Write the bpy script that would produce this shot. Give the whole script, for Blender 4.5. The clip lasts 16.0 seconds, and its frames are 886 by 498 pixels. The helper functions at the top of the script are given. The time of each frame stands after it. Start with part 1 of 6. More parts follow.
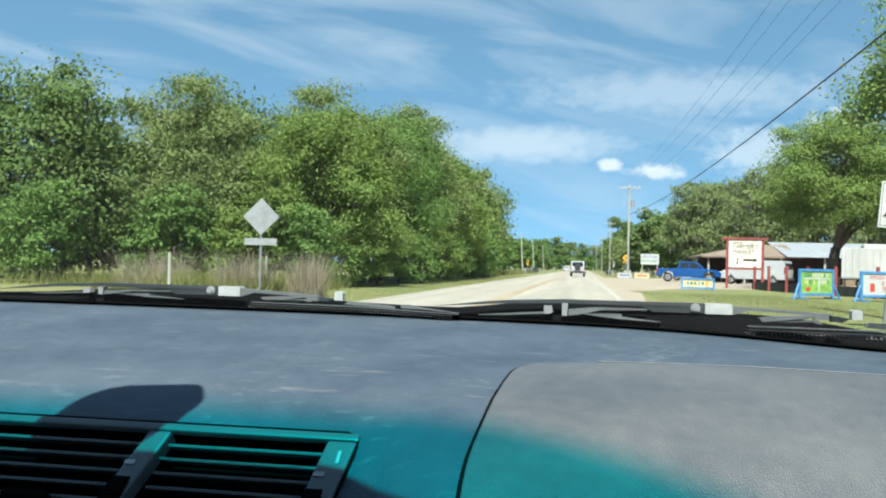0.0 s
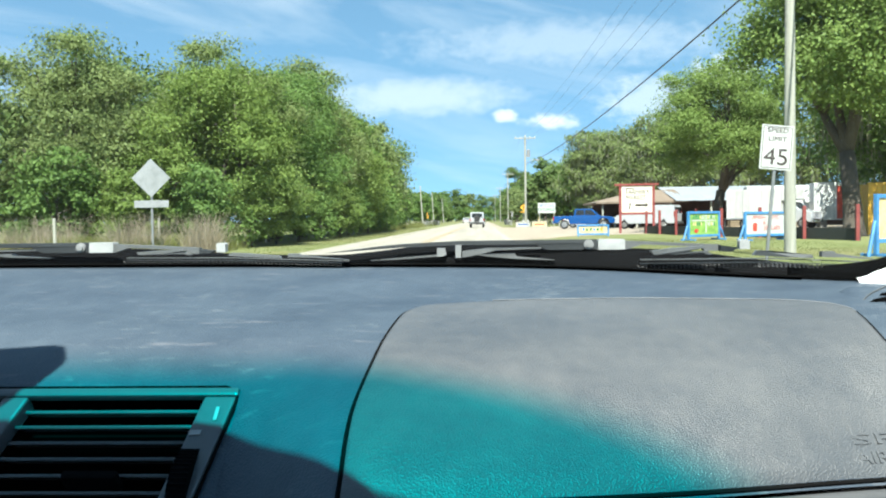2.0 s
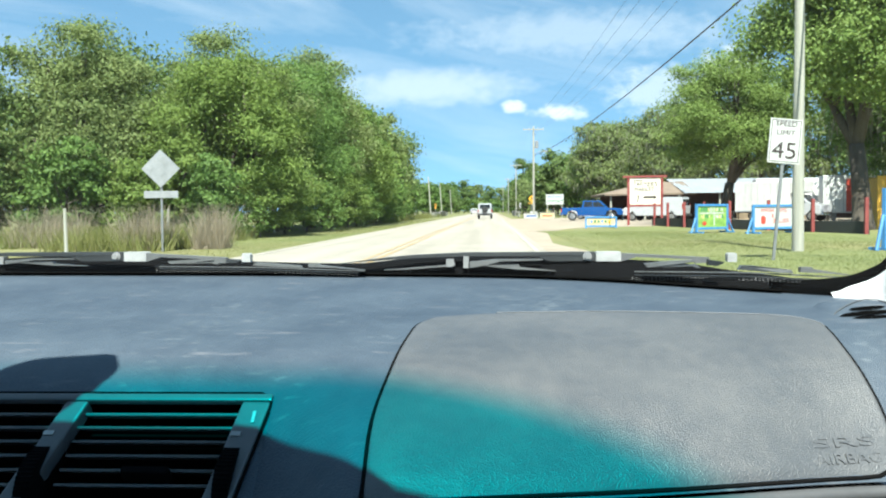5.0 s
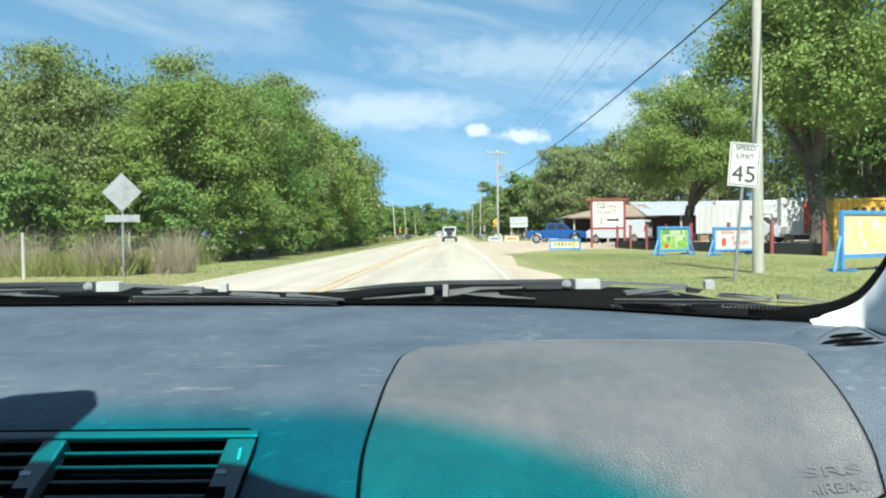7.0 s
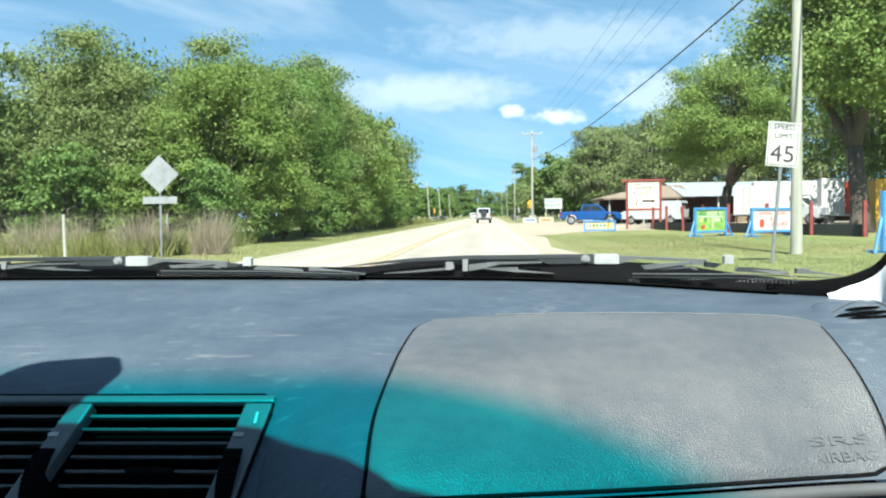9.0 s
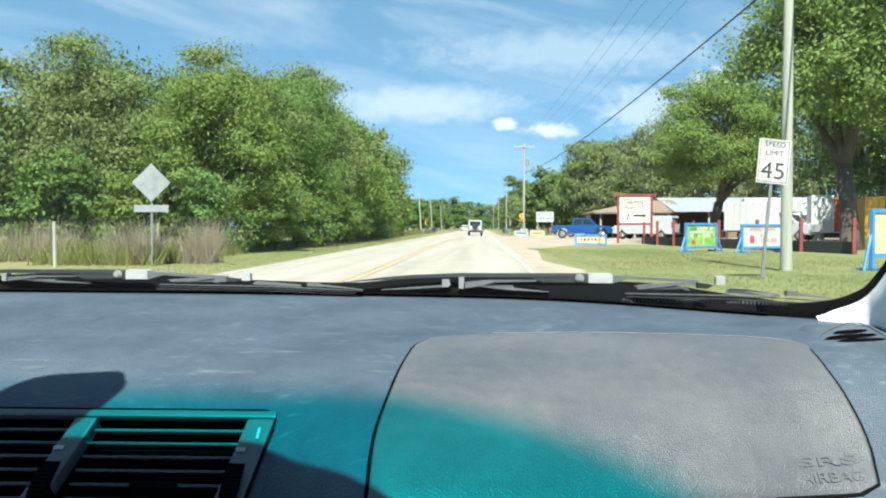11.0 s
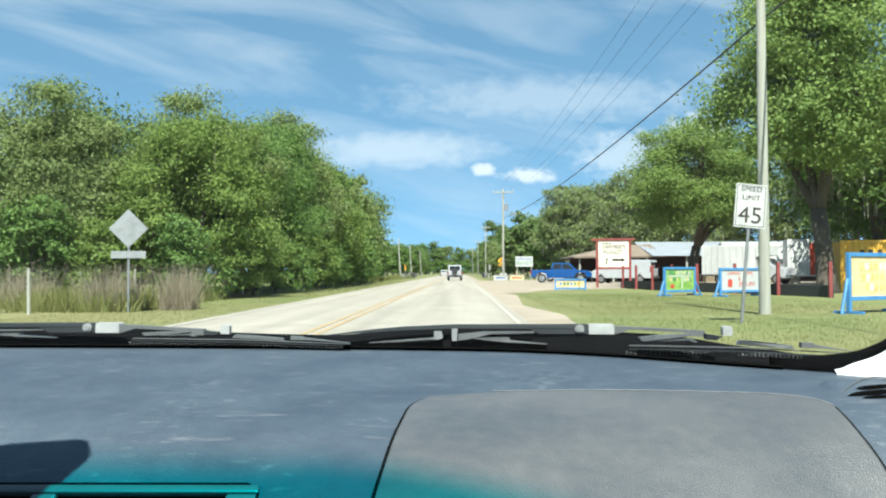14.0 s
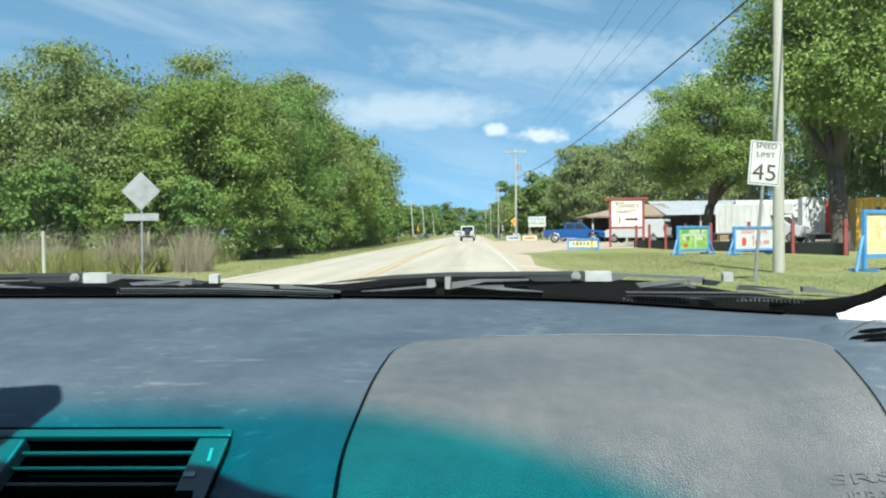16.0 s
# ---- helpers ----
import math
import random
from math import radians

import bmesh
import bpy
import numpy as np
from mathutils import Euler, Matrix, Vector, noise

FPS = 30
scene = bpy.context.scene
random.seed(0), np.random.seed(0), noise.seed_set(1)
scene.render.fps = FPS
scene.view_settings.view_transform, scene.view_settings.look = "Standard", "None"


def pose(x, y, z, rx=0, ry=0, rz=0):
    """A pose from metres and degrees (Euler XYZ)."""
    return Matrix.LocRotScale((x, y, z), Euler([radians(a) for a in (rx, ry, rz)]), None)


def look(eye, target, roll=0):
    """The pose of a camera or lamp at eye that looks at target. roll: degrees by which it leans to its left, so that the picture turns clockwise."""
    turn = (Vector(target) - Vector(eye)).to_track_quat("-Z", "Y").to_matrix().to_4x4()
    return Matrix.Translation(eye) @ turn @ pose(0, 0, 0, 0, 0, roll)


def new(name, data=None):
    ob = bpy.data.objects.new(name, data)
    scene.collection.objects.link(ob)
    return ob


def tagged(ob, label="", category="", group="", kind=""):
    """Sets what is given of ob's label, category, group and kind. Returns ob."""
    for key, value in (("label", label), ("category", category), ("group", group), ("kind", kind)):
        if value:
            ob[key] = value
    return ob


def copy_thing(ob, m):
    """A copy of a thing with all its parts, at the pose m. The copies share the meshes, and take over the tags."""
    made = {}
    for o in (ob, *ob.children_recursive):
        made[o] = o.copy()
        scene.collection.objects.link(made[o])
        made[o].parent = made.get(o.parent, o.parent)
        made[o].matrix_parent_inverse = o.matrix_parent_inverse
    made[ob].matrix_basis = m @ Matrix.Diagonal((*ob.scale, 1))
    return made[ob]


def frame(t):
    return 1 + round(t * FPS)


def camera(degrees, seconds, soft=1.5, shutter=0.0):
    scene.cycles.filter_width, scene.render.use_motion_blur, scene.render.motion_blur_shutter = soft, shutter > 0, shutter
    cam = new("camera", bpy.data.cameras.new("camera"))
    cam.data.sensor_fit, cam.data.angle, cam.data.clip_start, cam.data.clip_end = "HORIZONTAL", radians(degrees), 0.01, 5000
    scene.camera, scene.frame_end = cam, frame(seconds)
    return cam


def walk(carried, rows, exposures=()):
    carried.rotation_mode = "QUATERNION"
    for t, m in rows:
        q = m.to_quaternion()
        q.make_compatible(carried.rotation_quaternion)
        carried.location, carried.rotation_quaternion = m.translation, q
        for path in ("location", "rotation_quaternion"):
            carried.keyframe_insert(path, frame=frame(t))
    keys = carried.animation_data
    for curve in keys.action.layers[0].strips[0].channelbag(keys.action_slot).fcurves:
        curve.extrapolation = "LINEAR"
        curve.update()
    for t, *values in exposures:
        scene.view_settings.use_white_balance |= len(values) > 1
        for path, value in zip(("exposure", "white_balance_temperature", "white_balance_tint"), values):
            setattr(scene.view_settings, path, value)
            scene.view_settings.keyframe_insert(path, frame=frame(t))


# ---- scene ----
# ------------------------------------------------------------------ camera
cam = camera(54.3, 16.0, soft=2.1)
CAR_Y = -16.0   # where the car stands along the road; the rows below are seen from its cabin
PATH = [
    (0, pose(0.0084, 0.0338, 1.0777, 91.043, -1.372, 9.276)),
    (0.5, pose(0.0177, 0.0617, 1.0718, 88.969, 0.994, 6.760)),
    (1, pose(0.0198, 0.1200, 1.0542, 88.641, 1.065, 3.719)),
    (1.5, pose(0.0212, 0.0904, 1.0577, 87.967, 0.339, 2.592)),
    (2, pose(0.0165, 0.0735, 1.0645, 88.057, 0.805, 2.675)),
    (2.5, pose(0.0098, -0.0223, 1.0994, 87.704, 0.568, 4.364)),
    (3, pose(0.0178, -0.0151, 1.0996, 87.332, 0.539, 4.671)),
    (5.5, pose(0.0191, 0.0009, 1.0873, 87.562, 0.535, 1.792)),
    (6, pose(0.0150, 0.0609, 1.0806, 88.469, 0.894, -1.120)),
    (6.5, pose(0.0058, 0.0514, 1.0873, 88.983, 1.086, -0.633)),
    (7, pose(0.0000, 0.0000, 1.1000, 88.950, 0.710, 0.845)),
    (7.5, pose(0.0108, -0.0189, 1.0974, 88.547, 0.991, 2.423)),
    (8, pose(0.0162, -0.0182, 1.0955, 88.007, 1.066, 2.842)),
    (8.5, pose(0.0195, -0.0168, 1.0920, 87.758, 1.097, 3.099)),
    (9, pose(0.0190, -0.0143, 1.0919, 87.754, 0.768, 3.117)),
    (11.5, pose(0.0119, -0.0335, 1.1010, 89.142, -0.082, 2.568)),
    (12, pose(0.0219, -0.0267, 1.0968, 89.674, 0.175, 3.037)),
    (12.5, pose(0.0213, 0.0103, 1.0894, 89.376, 1.268, 1.523)),
    (13, pose(0.0208, 0.0395, 1.0814, 89.254, 1.247, 0.747)),
    (13.5, pose(0.0143, 0.0394, 1.0850, 89.936, 0.747, 1.086)),
    (14, pose(-0.0058, 0.0292, 1.1049, 91.511, 0.245, 1.188)),
    (14.5, pose(0.0017, 0.0271, 1.1107, 92.506, -0.090, 1.037)),
    (15, pose(0.0359, 0.0457, 1.1576, 92.433, 0.526, 1.101)),
    (15.5, pose(0.0371, 0.0504, 1.1558, 91.230, 1.051, 1.793)),
    (16, pose(0.0184, 0.0573, 1.0873, 88.924, 0.638, 2.046)),
]
walk(cam, [(t, pose(0, CAR_Y, 0) @ m) for t, m in PATH], [(t, 1.5 + d, 6200, 6) for t, d in ((0, -0.05), (1, 0.12), (1.5, 0.2), (2.5, 0.25), (3, 0.25), (5.5, 0.2), (6.5, 0.05), (7, 0.08), (8, 0.22), (9, 0.27), (11.5, 0.08), (12.5, 0.03), (13, 0.12), (13.5, 0.22), (14, 0.0), (15, -0.18), (15.5, -0.18), (16, -0.05))])

# ------------------------------------------------------------------ light
SUN_EL, SUN_AZ = 56.5, 4.0   # high, behind the car and a little to its right
wd = bpy.data.worlds.new("sky")
scene.world = wd
wd.use_nodes = True
wn = wd.node_tree
wn.nodes.clear()


def wnode(kind, **kw):
    n = wn.nodes.new(kind)
    for k, v in kw.items():
        if k in n.inputs.keys():
            n.inputs[k].default_value = v
    return n


def wmath(op, a, b=0.0):
    n = wn.nodes.new("ShaderNodeMath")
    n.operation = op
    for i, v in enumerate((a, b)):
        if isinstance(v, (int, float)):
            n.inputs[i].default_value = v
        else:
            wn.links.new(v, n.inputs[i])
    return n.outputs[0]


sky = wn.nodes.new("ShaderNodeTexSky")
sky.sky_type = "NISHITA"
sky.sun_disc = False
sky.sun_elevation = radians(SUN_EL)
sky.sun_rotation = radians(180 - SUN_AZ)
sky.altitude = 3500
sky.air_density, sky.dust_density, sky.ozone_density = 1.0, 0.0, 2.0
wco = wn.nodes.new("ShaderNodeTexCoord")
wsep = wn.nodes.new("ShaderNodeSeparateXYZ")
wn.links.new(wco.outputs["Generated"], wsep.inputs[0])
# a clear dry sky stays blue nearly down to the horizon
wlift = wn.nodes.new("ShaderNodeVectorMath")
wlift.operation = "ADD"
wn.links.new(wco.outputs["Generated"], wlift.inputs[0])
wlift.inputs[1].default_value = (0, 0, 0.27)
wnorm = wn.nodes.new("ShaderNodeVectorMath")
wnorm.operation = "NORMALIZE"
wn.links.new(wlift.outputs[0], wnorm.inputs[0])
wn.links.new(wnorm.outputs[0], sky.inputs["Vector"])
# direction as slopes: a = x / y, e = z / y, ahead of the car
ahead = wmath("MAXIMUM", wsep.outputs["Y"], 0.02)
sl_a = wmath("DIVIDE", wsep.outputs["X"], ahead)
sl_e = wmath("DIVIDE", wsep.outputs["Z"], ahead)
# thin cirrus: long streaks that sink to the right
wmap = wn.nodes.new("ShaderNodeCombineXYZ")
wn.links.new(wmath("MULTIPLY", sl_a, 3.0), wmap.inputs[0])
wn.links.new(wmath("MULTIPLY", wmath("ADD", sl_e, wmath("MULTIPLY", sl_a, 0.22)), 15.0), wmap.inputs[1])
cir = wnode("ShaderNodeTexNoise", Scale=1.0, Detail=5.0, Roughness=0.52, Distortion=0.6)
wn.links.new(wmap.outputs[0], cir.inputs["Vector"])
cirr = wn.nodes.new("ShaderNodeMapRange")
wn.links.new(cir.outputs["Fac"], cirr.inputs["Value"])
cirr.inputs["From Min"].default_value, cirr.inputs["From Max"].default_value = 0.46, 0.78
cirr.inputs["To Max"].default_value = 0.45
puff = wnode("ShaderNodeTexNoise", Scale=42.0, Detail=6.0, Roughness=0.6)
pmap = wn.nodes.new("ShaderNodeCombineXYZ")
wn.links.new(sl_a, pmap.inputs[0])
wn.links.new(wmath("MULTIPLY", sl_e, 1.6), pmap.inputs[1])
wn.links.new(pmap.outputs[0], puff.inputs["Vector"])
cover = cirr.outputs[0]
# the clouds that hang over the road: slope right, slope up, half width, half height, density, raggedness
for ca, ce, wa, we, dens, rag in ((-0.075, 0.142, 0.135, 0.026, 0.52, 0.6), (0.024, 0.119, 0.018, 0.010, 0.85, 1.0),
                                  (0.080, 0.111, 0.036, 0.011, 0.85, 1.0), (0.20, 0.135, 0.085, 0.034, 0.5, 1.0),
                                  (0.275, 0.155, 0.05, 0.03, 0.8, 1.2), (0.10, 0.20, 0.20, 0.03, 0.35, 0.8)):
    dx = wmath("DIVIDE", wmath("SUBTRACT", sl_a, ca), wa)
    dy = wmath("DIVIDE", wmath("SUBTRACT", sl_e, ce), we)
    r = wmath("SQRT", wmath("ADD", wmath("MULTIPLY", dx, dx), wmath("MULTIPLY", dy, dy)))
    r = wmath("ADD", r, wmath("MULTIPLY", wmath("SUBTRACT", puff.outputs["Fac"], 0.5), rag * 1.6))
    m = wn.nodes.new("ShaderNodeMapRange")
    m.interpolation_type = "SMOOTHSTEP"
    wn.links.new(r, m.inputs["Value"])
    m.inputs["From Min"].default_value, m.inputs["From Max"].default_value = (0.25, 1.25) if rag < 0.85 else (0.35, 1.05)
    m.inputs["To Min"].default_value, m.inputs["To Max"].default_value = dens, 0.0
    cover = wmath("MAXIMUM", cover, m.outputs[0])
wmix = wn.nodes.new("ShaderNodeMix")
wmix.data_type = "RGBA"
wn.links.new(cover, wmix.inputs["Factor"])
# the clear sky, a soft cyan blue
whue = wn.nodes.new("ShaderNodeMix")
whue.data_type, whue.blend_type = "RGBA", "MULTIPLY"
whue.inputs["Factor"].default_value = 1.0
wn.links.new(sky.outputs[0], whue.inputs["A"])
whue.inputs["B"].default_value = (1.86, 2.08, 1.66, 1)
wn.links.new(whue.outputs["Result"], wmix.inputs["A"])
wmix.inputs["B"].default_value = (6.6, 6.9, 7.2, 1)
wbg = wnode("ShaderNodeBackground", Strength=0.06)
wn.links.new(wmix.outputs["Result"], wbg.inputs["Color"])
wout = wn.nodes.new("ShaderNodeOutputWorld")
wn.links.new(wbg.outputs[0], wout.inputs["Surface"])

sun = new("sun", bpy.data.lights.new("sun", "SUN"))
sun.data.energy, sun.data.angle, sun.data.color = 5.0, radians(0.55), (1.0, 0.95, 0.87)
sun.matrix_world = look((20, -40, 80), (20 - math.sin(radians(SUN_AZ)) * math.cos(radians(SUN_EL)),
                                        -40 + math.cos(radians(SUN_AZ)) * math.cos(radians(SUN_EL)),
                                        80 - math.sin(radians(SUN_EL))))


# ------------------------------------------------------------------ materials
def surface(name, c1, c2, rough=0.6, scale=4.0, fine=40.0, bump=0.1, metal=0.0, island=0.0, spec=0.5, extra=None, stretch=(1, 1, 1), coords="Object"):
    """Principled paint with two colours mixed by coarse and fine noise, and a fine relief."""
    m = bpy.data.materials.new(name)
    m.use_nodes = True
    nt = m.node_tree
    p = nt.nodes["Principled BSDF"]
    tc = nt.nodes.new("ShaderNodeTexCoord")
    mp = nt.nodes.new("ShaderNodeMapping")
    mp.inputs["Scale"].default_value = stretch
    nt.links.new(tc.outputs[coords], mp.inputs["Vector"])
    a = nt.nodes.new("ShaderNodeTexNoise")
    a.inputs["Scale"].default_value, a.inputs["Detail"].default_value = scale, 5
    b = nt.nodes.new("ShaderNodeTexNoise")
    b.inputs["Scale"].default_value, b.inputs["Detail"].default_value = fine, 4
    for n in (a, b):
        nt.links.new(mp.outputs[0], n.inputs["Vector"])
    add = nt.nodes.new("ShaderNodeMath")
    add.operation = "MULTIPLY_ADD"
    nt.links.new(b.outputs["Fac"], add.inputs[0])
    add.inputs[1].default_value = 0.5
    nt.links.new(a.outputs["Fac"], add.inputs[2])
    mr = nt.nodes.new("ShaderNodeMapRange")
    nt.links.new(add.outputs[0], mr.inputs["Value"])
    mr.inputs["From Min"].default_value, mr.inputs["From Max"].default_value = 0.5, 1.0
    fac = mr.outputs[0]
    if island:
        g = nt.nodes.new("ShaderNodeNewGeometry")
        mi = nt.nodes.new("ShaderNodeMix")
        mi.inputs["Factor"].default_value = island
        nt.links.new(fac, mi.inputs["A"])
        nt.links.new(g.outputs["Random Per Island"], mi.inputs["B"])
        fac = mi.outputs["Result"]
    mx = nt.nodes.new("ShaderNodeMix")
    mx.data_type = "RGBA"
    nt.links.new(fac, mx.inputs["Factor"])
    mx.inputs["A"].default_value, mx.inputs["B"].default_value = (*c1, 1), (*c2, 1)
    nt.links.new(mx.outputs["Result"], p.inputs["Base Color"])
    p.inputs["Roughness"].default_value, p.inputs["Metallic"].default_value = rough, metal
    p.inputs["Specular IOR Level"].default_value = spec
    if bump:
        bp = nt.nodes.new("ShaderNodeBump")
        bp.inputs["Strength"].default_value, bp.inputs["Distance"].default_value = bump, 0.02
        nt.links.new(b.outputs["Fac"], bp.inputs["Height"])
        nt.links.new(bp.outputs[0], p.inputs["Normal"])
    if extra:
        extra(nt, p, mx, mp)
    return m


def leafy(name, c1, c2, through_light=0.42):
    """Leaves: two greens by leaf and by clump, with some light let through."""
    def more(nt, p, mx, mp):
        tr = nt.nodes.new("ShaderNodeBsdfTranslucent")
        nt.links.new(mx.outputs["Result"], tr.inputs["Color"])
        ms = nt.nodes.new("ShaderNodeMixShader")
        ms.inputs["Fac"].default_value = through_light
        nt.links.new(p.outputs[0], ms.inputs[1])
        nt.links.new(tr.outputs[0], ms.inputs[2])
        nt.links.new(ms.outputs[0], nt.nodes["Material Output"].inputs["Surface"])
    return surface(name, c1, c2, 0.5, 0.5, 3.0, 0.0, island=0.55, spec=0.12, extra=more)


def grain(nt, p, mx, mp):
    """Leather grain: fine cells and creases."""
    turn = nt.nodes.new("ShaderNodeMapping")
    turn.inputs["Rotation"].default_value = (0.7, 0.5, 0.9)
    nt.links.new(mp.outputs[0], turn.inputs["Vector"])
    v = nt.nodes.new("ShaderNodeTexVoronoi")
    v.inputs["Scale"].default_value = 720
    nt.links.new(turn.outputs[0], v.inputs["Vector"])
    n = nt.nodes.new("ShaderNodeTexNoise")
    n.inputs["Scale"].default_value, n.inputs["Detail"].default_value = 170, 5
    nt.links.new(turn.outputs[0], n.inputs["Vector"])
    h = nt.nodes.new("ShaderNodeMath")
    h.operation = "ADD"
    nt.links.new(v.outputs["Distance"], h.inputs[0])
    nt.links.new(n.outputs["Fac"], h.inputs[1])
    bp = nt.nodes.new("ShaderNodeBump")
    bp.inputs["Strength"].default_value, bp.inputs["Distance"].default_value = 0.42, 0.0016
    nt.links.new(h.outputs[0], bp.inputs["Height"])
    nt.links.new(bp.outputs[0], p.inputs["Normal"])


def vinyl_extra(nt, p, mx, mp):
    """Leather grain, and scuffs: short pale streaks along the dashboard."""
    grain(nt, p, mx, mp)
    sm = nt.nodes.new("ShaderNodeMapping")
    sm.inputs["Scale"].default_value = (20, 95, 30)
    tc = nt.nodes.new("ShaderNodeTexCoord")
    nt.links.new(tc.outputs["Object"], sm.inputs["Vector"])
    sn = nt.nodes.new("ShaderNodeTexNoise")
    sn.inputs["Scale"].default_value, sn.inputs["Detail"].default_value = 1.0, 6
    nt.links.new(sm.outputs[0], sn.inputs["Vector"])
    sr = nt.nodes.new("ShaderNodeMapRange")
    nt.links.new(sn.outputs["Fac"], sr.inputs["Value"])
    sr.inputs["From Min"].default_value, sr.inputs["From Max"].default_value = 0.615, 0.78
    sr.inputs["To Max"].default_value = 0.5
    m2 = nt.nodes.new("ShaderNodeMix")
    m2.data_type = "RGBA"
    nt.links.new(sr.outputs[0], m2.inputs["Factor"])
    nt.links.new(mx.outputs["Result"], m2.inputs["A"])
    m2.inputs["B"].default_value = (0.17, 0.17, 0.18, 1)
    # fine pale flecks where the skin is rubbed
    fm = nt.nodes.new("ShaderNodeMapping")
    fm.inputs["Scale"].default_value = (75, 190, 80)
    nt.links.new(tc.outputs["Object"], fm.inputs["Vector"])
    fn = nt.nodes.new("ShaderNodeTexNoise")
    fn.inputs["Scale"].default_value, fn.inputs["Detail"].default_value = 1.0, 4
    nt.links.new(fm.outputs[0], fn.inputs["Vector"])
    rub = nt.nodes.new("ShaderNodeTexNoise")
    rub.inputs["Scale"].default_value, rub.inputs["Detail"].default_value = 7.0, 2
    nt.links.new(mp.outputs[0], rub.inputs["Vector"])
    fs = nt.nodes.new("ShaderNodeMath")
    fs.operation = "MULTIPLY_ADD"
    nt.links.new(rub.outputs["Fac"], fs.inputs[0])
    fs.inputs[1].default_value = 0.6
    nt.links.new(fn.outputs["Fac"], fs.inputs[2])
    fr = nt.nodes.new("ShaderNodeMapRange")
    nt.links.new(fs.outputs[0], fr.inputs["Value"])
    fr.inputs["From Min"].default_value, fr.inputs["From Max"].default_value = 0.93, 1.12
    fr.inputs["To Max"].default_value = 0.5
    m3 = nt.nodes.new("ShaderNodeMix")
    m3.data_type = "RGBA"
    nt.links.new(fr.outputs[0], m3.inputs["Factor"])
    nt.links.new(m2.outputs["Result"], m3.inputs["A"])
    m3.inputs["B"].default_value = (0.14, 0.16, 0.17, 1)
    nt.links.new(m3.outputs["Result"], p.inputs["Base Color"])


def road_extra(nt, p, mx, mp):
    """Worn tracks along the lanes and dark patches across them."""
    tc = nt.nodes.new("ShaderNodeTexCoord")
    sm = nt.nodes.new("ShaderNodeMapping")
    sm.inputs["Scale"].default_value = (0.9, 0.02, 1)
    nt.links.new(tc.outputs["Object"], sm.inputs["Vector"])
    n = nt.nodes.new("ShaderNodeTexNoise")
    n.inputs["Scale"].default_value, n.inputs["Detail"].default_value = 1.4, 5
    nt.links.new(sm.outputs[0], n.inputs["Vector"])
    r = nt.nodes.new("ShaderNodeMapRange")
    nt.links.new(n.outputs["Fac"], r.inputs["Value"])
    r.inputs["From Min"].default_value, r.inputs["From Max"].default_value = 0.4, 0.7
    r.inputs["To Max"].default_value = 0.45
    m2 = nt.nodes.new("ShaderNodeMix")
    m2.data_type = "RGBA"
    nt.links.new(r.outputs[0], m2.inputs["Factor"])
    nt.links.new(mx.outputs["Result"], m2.inputs["A"])
    m2.inputs["B"].default_value = (0.13, 0.112, 0.088, 1)
    nt.links.new(m2.outputs["Result"], p.inputs["Base Color"])


def grass_extra(nt, p, mx, mp):
    """Dry straw patches in the turf."""
    n = nt.nodes.new("ShaderNodeTexNoise")
    n.inputs["Scale"].default_value, n.inputs["Detail"].default_value = 0.09, 6
    nt.links.new(mp.outputs[0], n.inputs["Vector"])
    r = nt.nodes.new("ShaderNodeMapRange")
    nt.links.new(n.outputs["Fac"], r.inputs["Value"])
    r.inputs["From Min"].default_value, r.inputs["From Max"].default_value = 0.42, 0.68
    r.inputs["To Max"].default_value = 0.8
    m2 = nt.nodes.new("ShaderNodeMix")
    m2.data_type = "RGBA"
    nt.links.new(r.outputs[0], m2.inputs["Factor"])
    nt.links.new(mx.outputs["Result"], m2.inputs["A"])
    m2.inputs["B"].default_value = (0.165, 0.14, 0.058, 1)
    nt.links.new(m2.outputs["Result"], p.inputs["Base Color"])


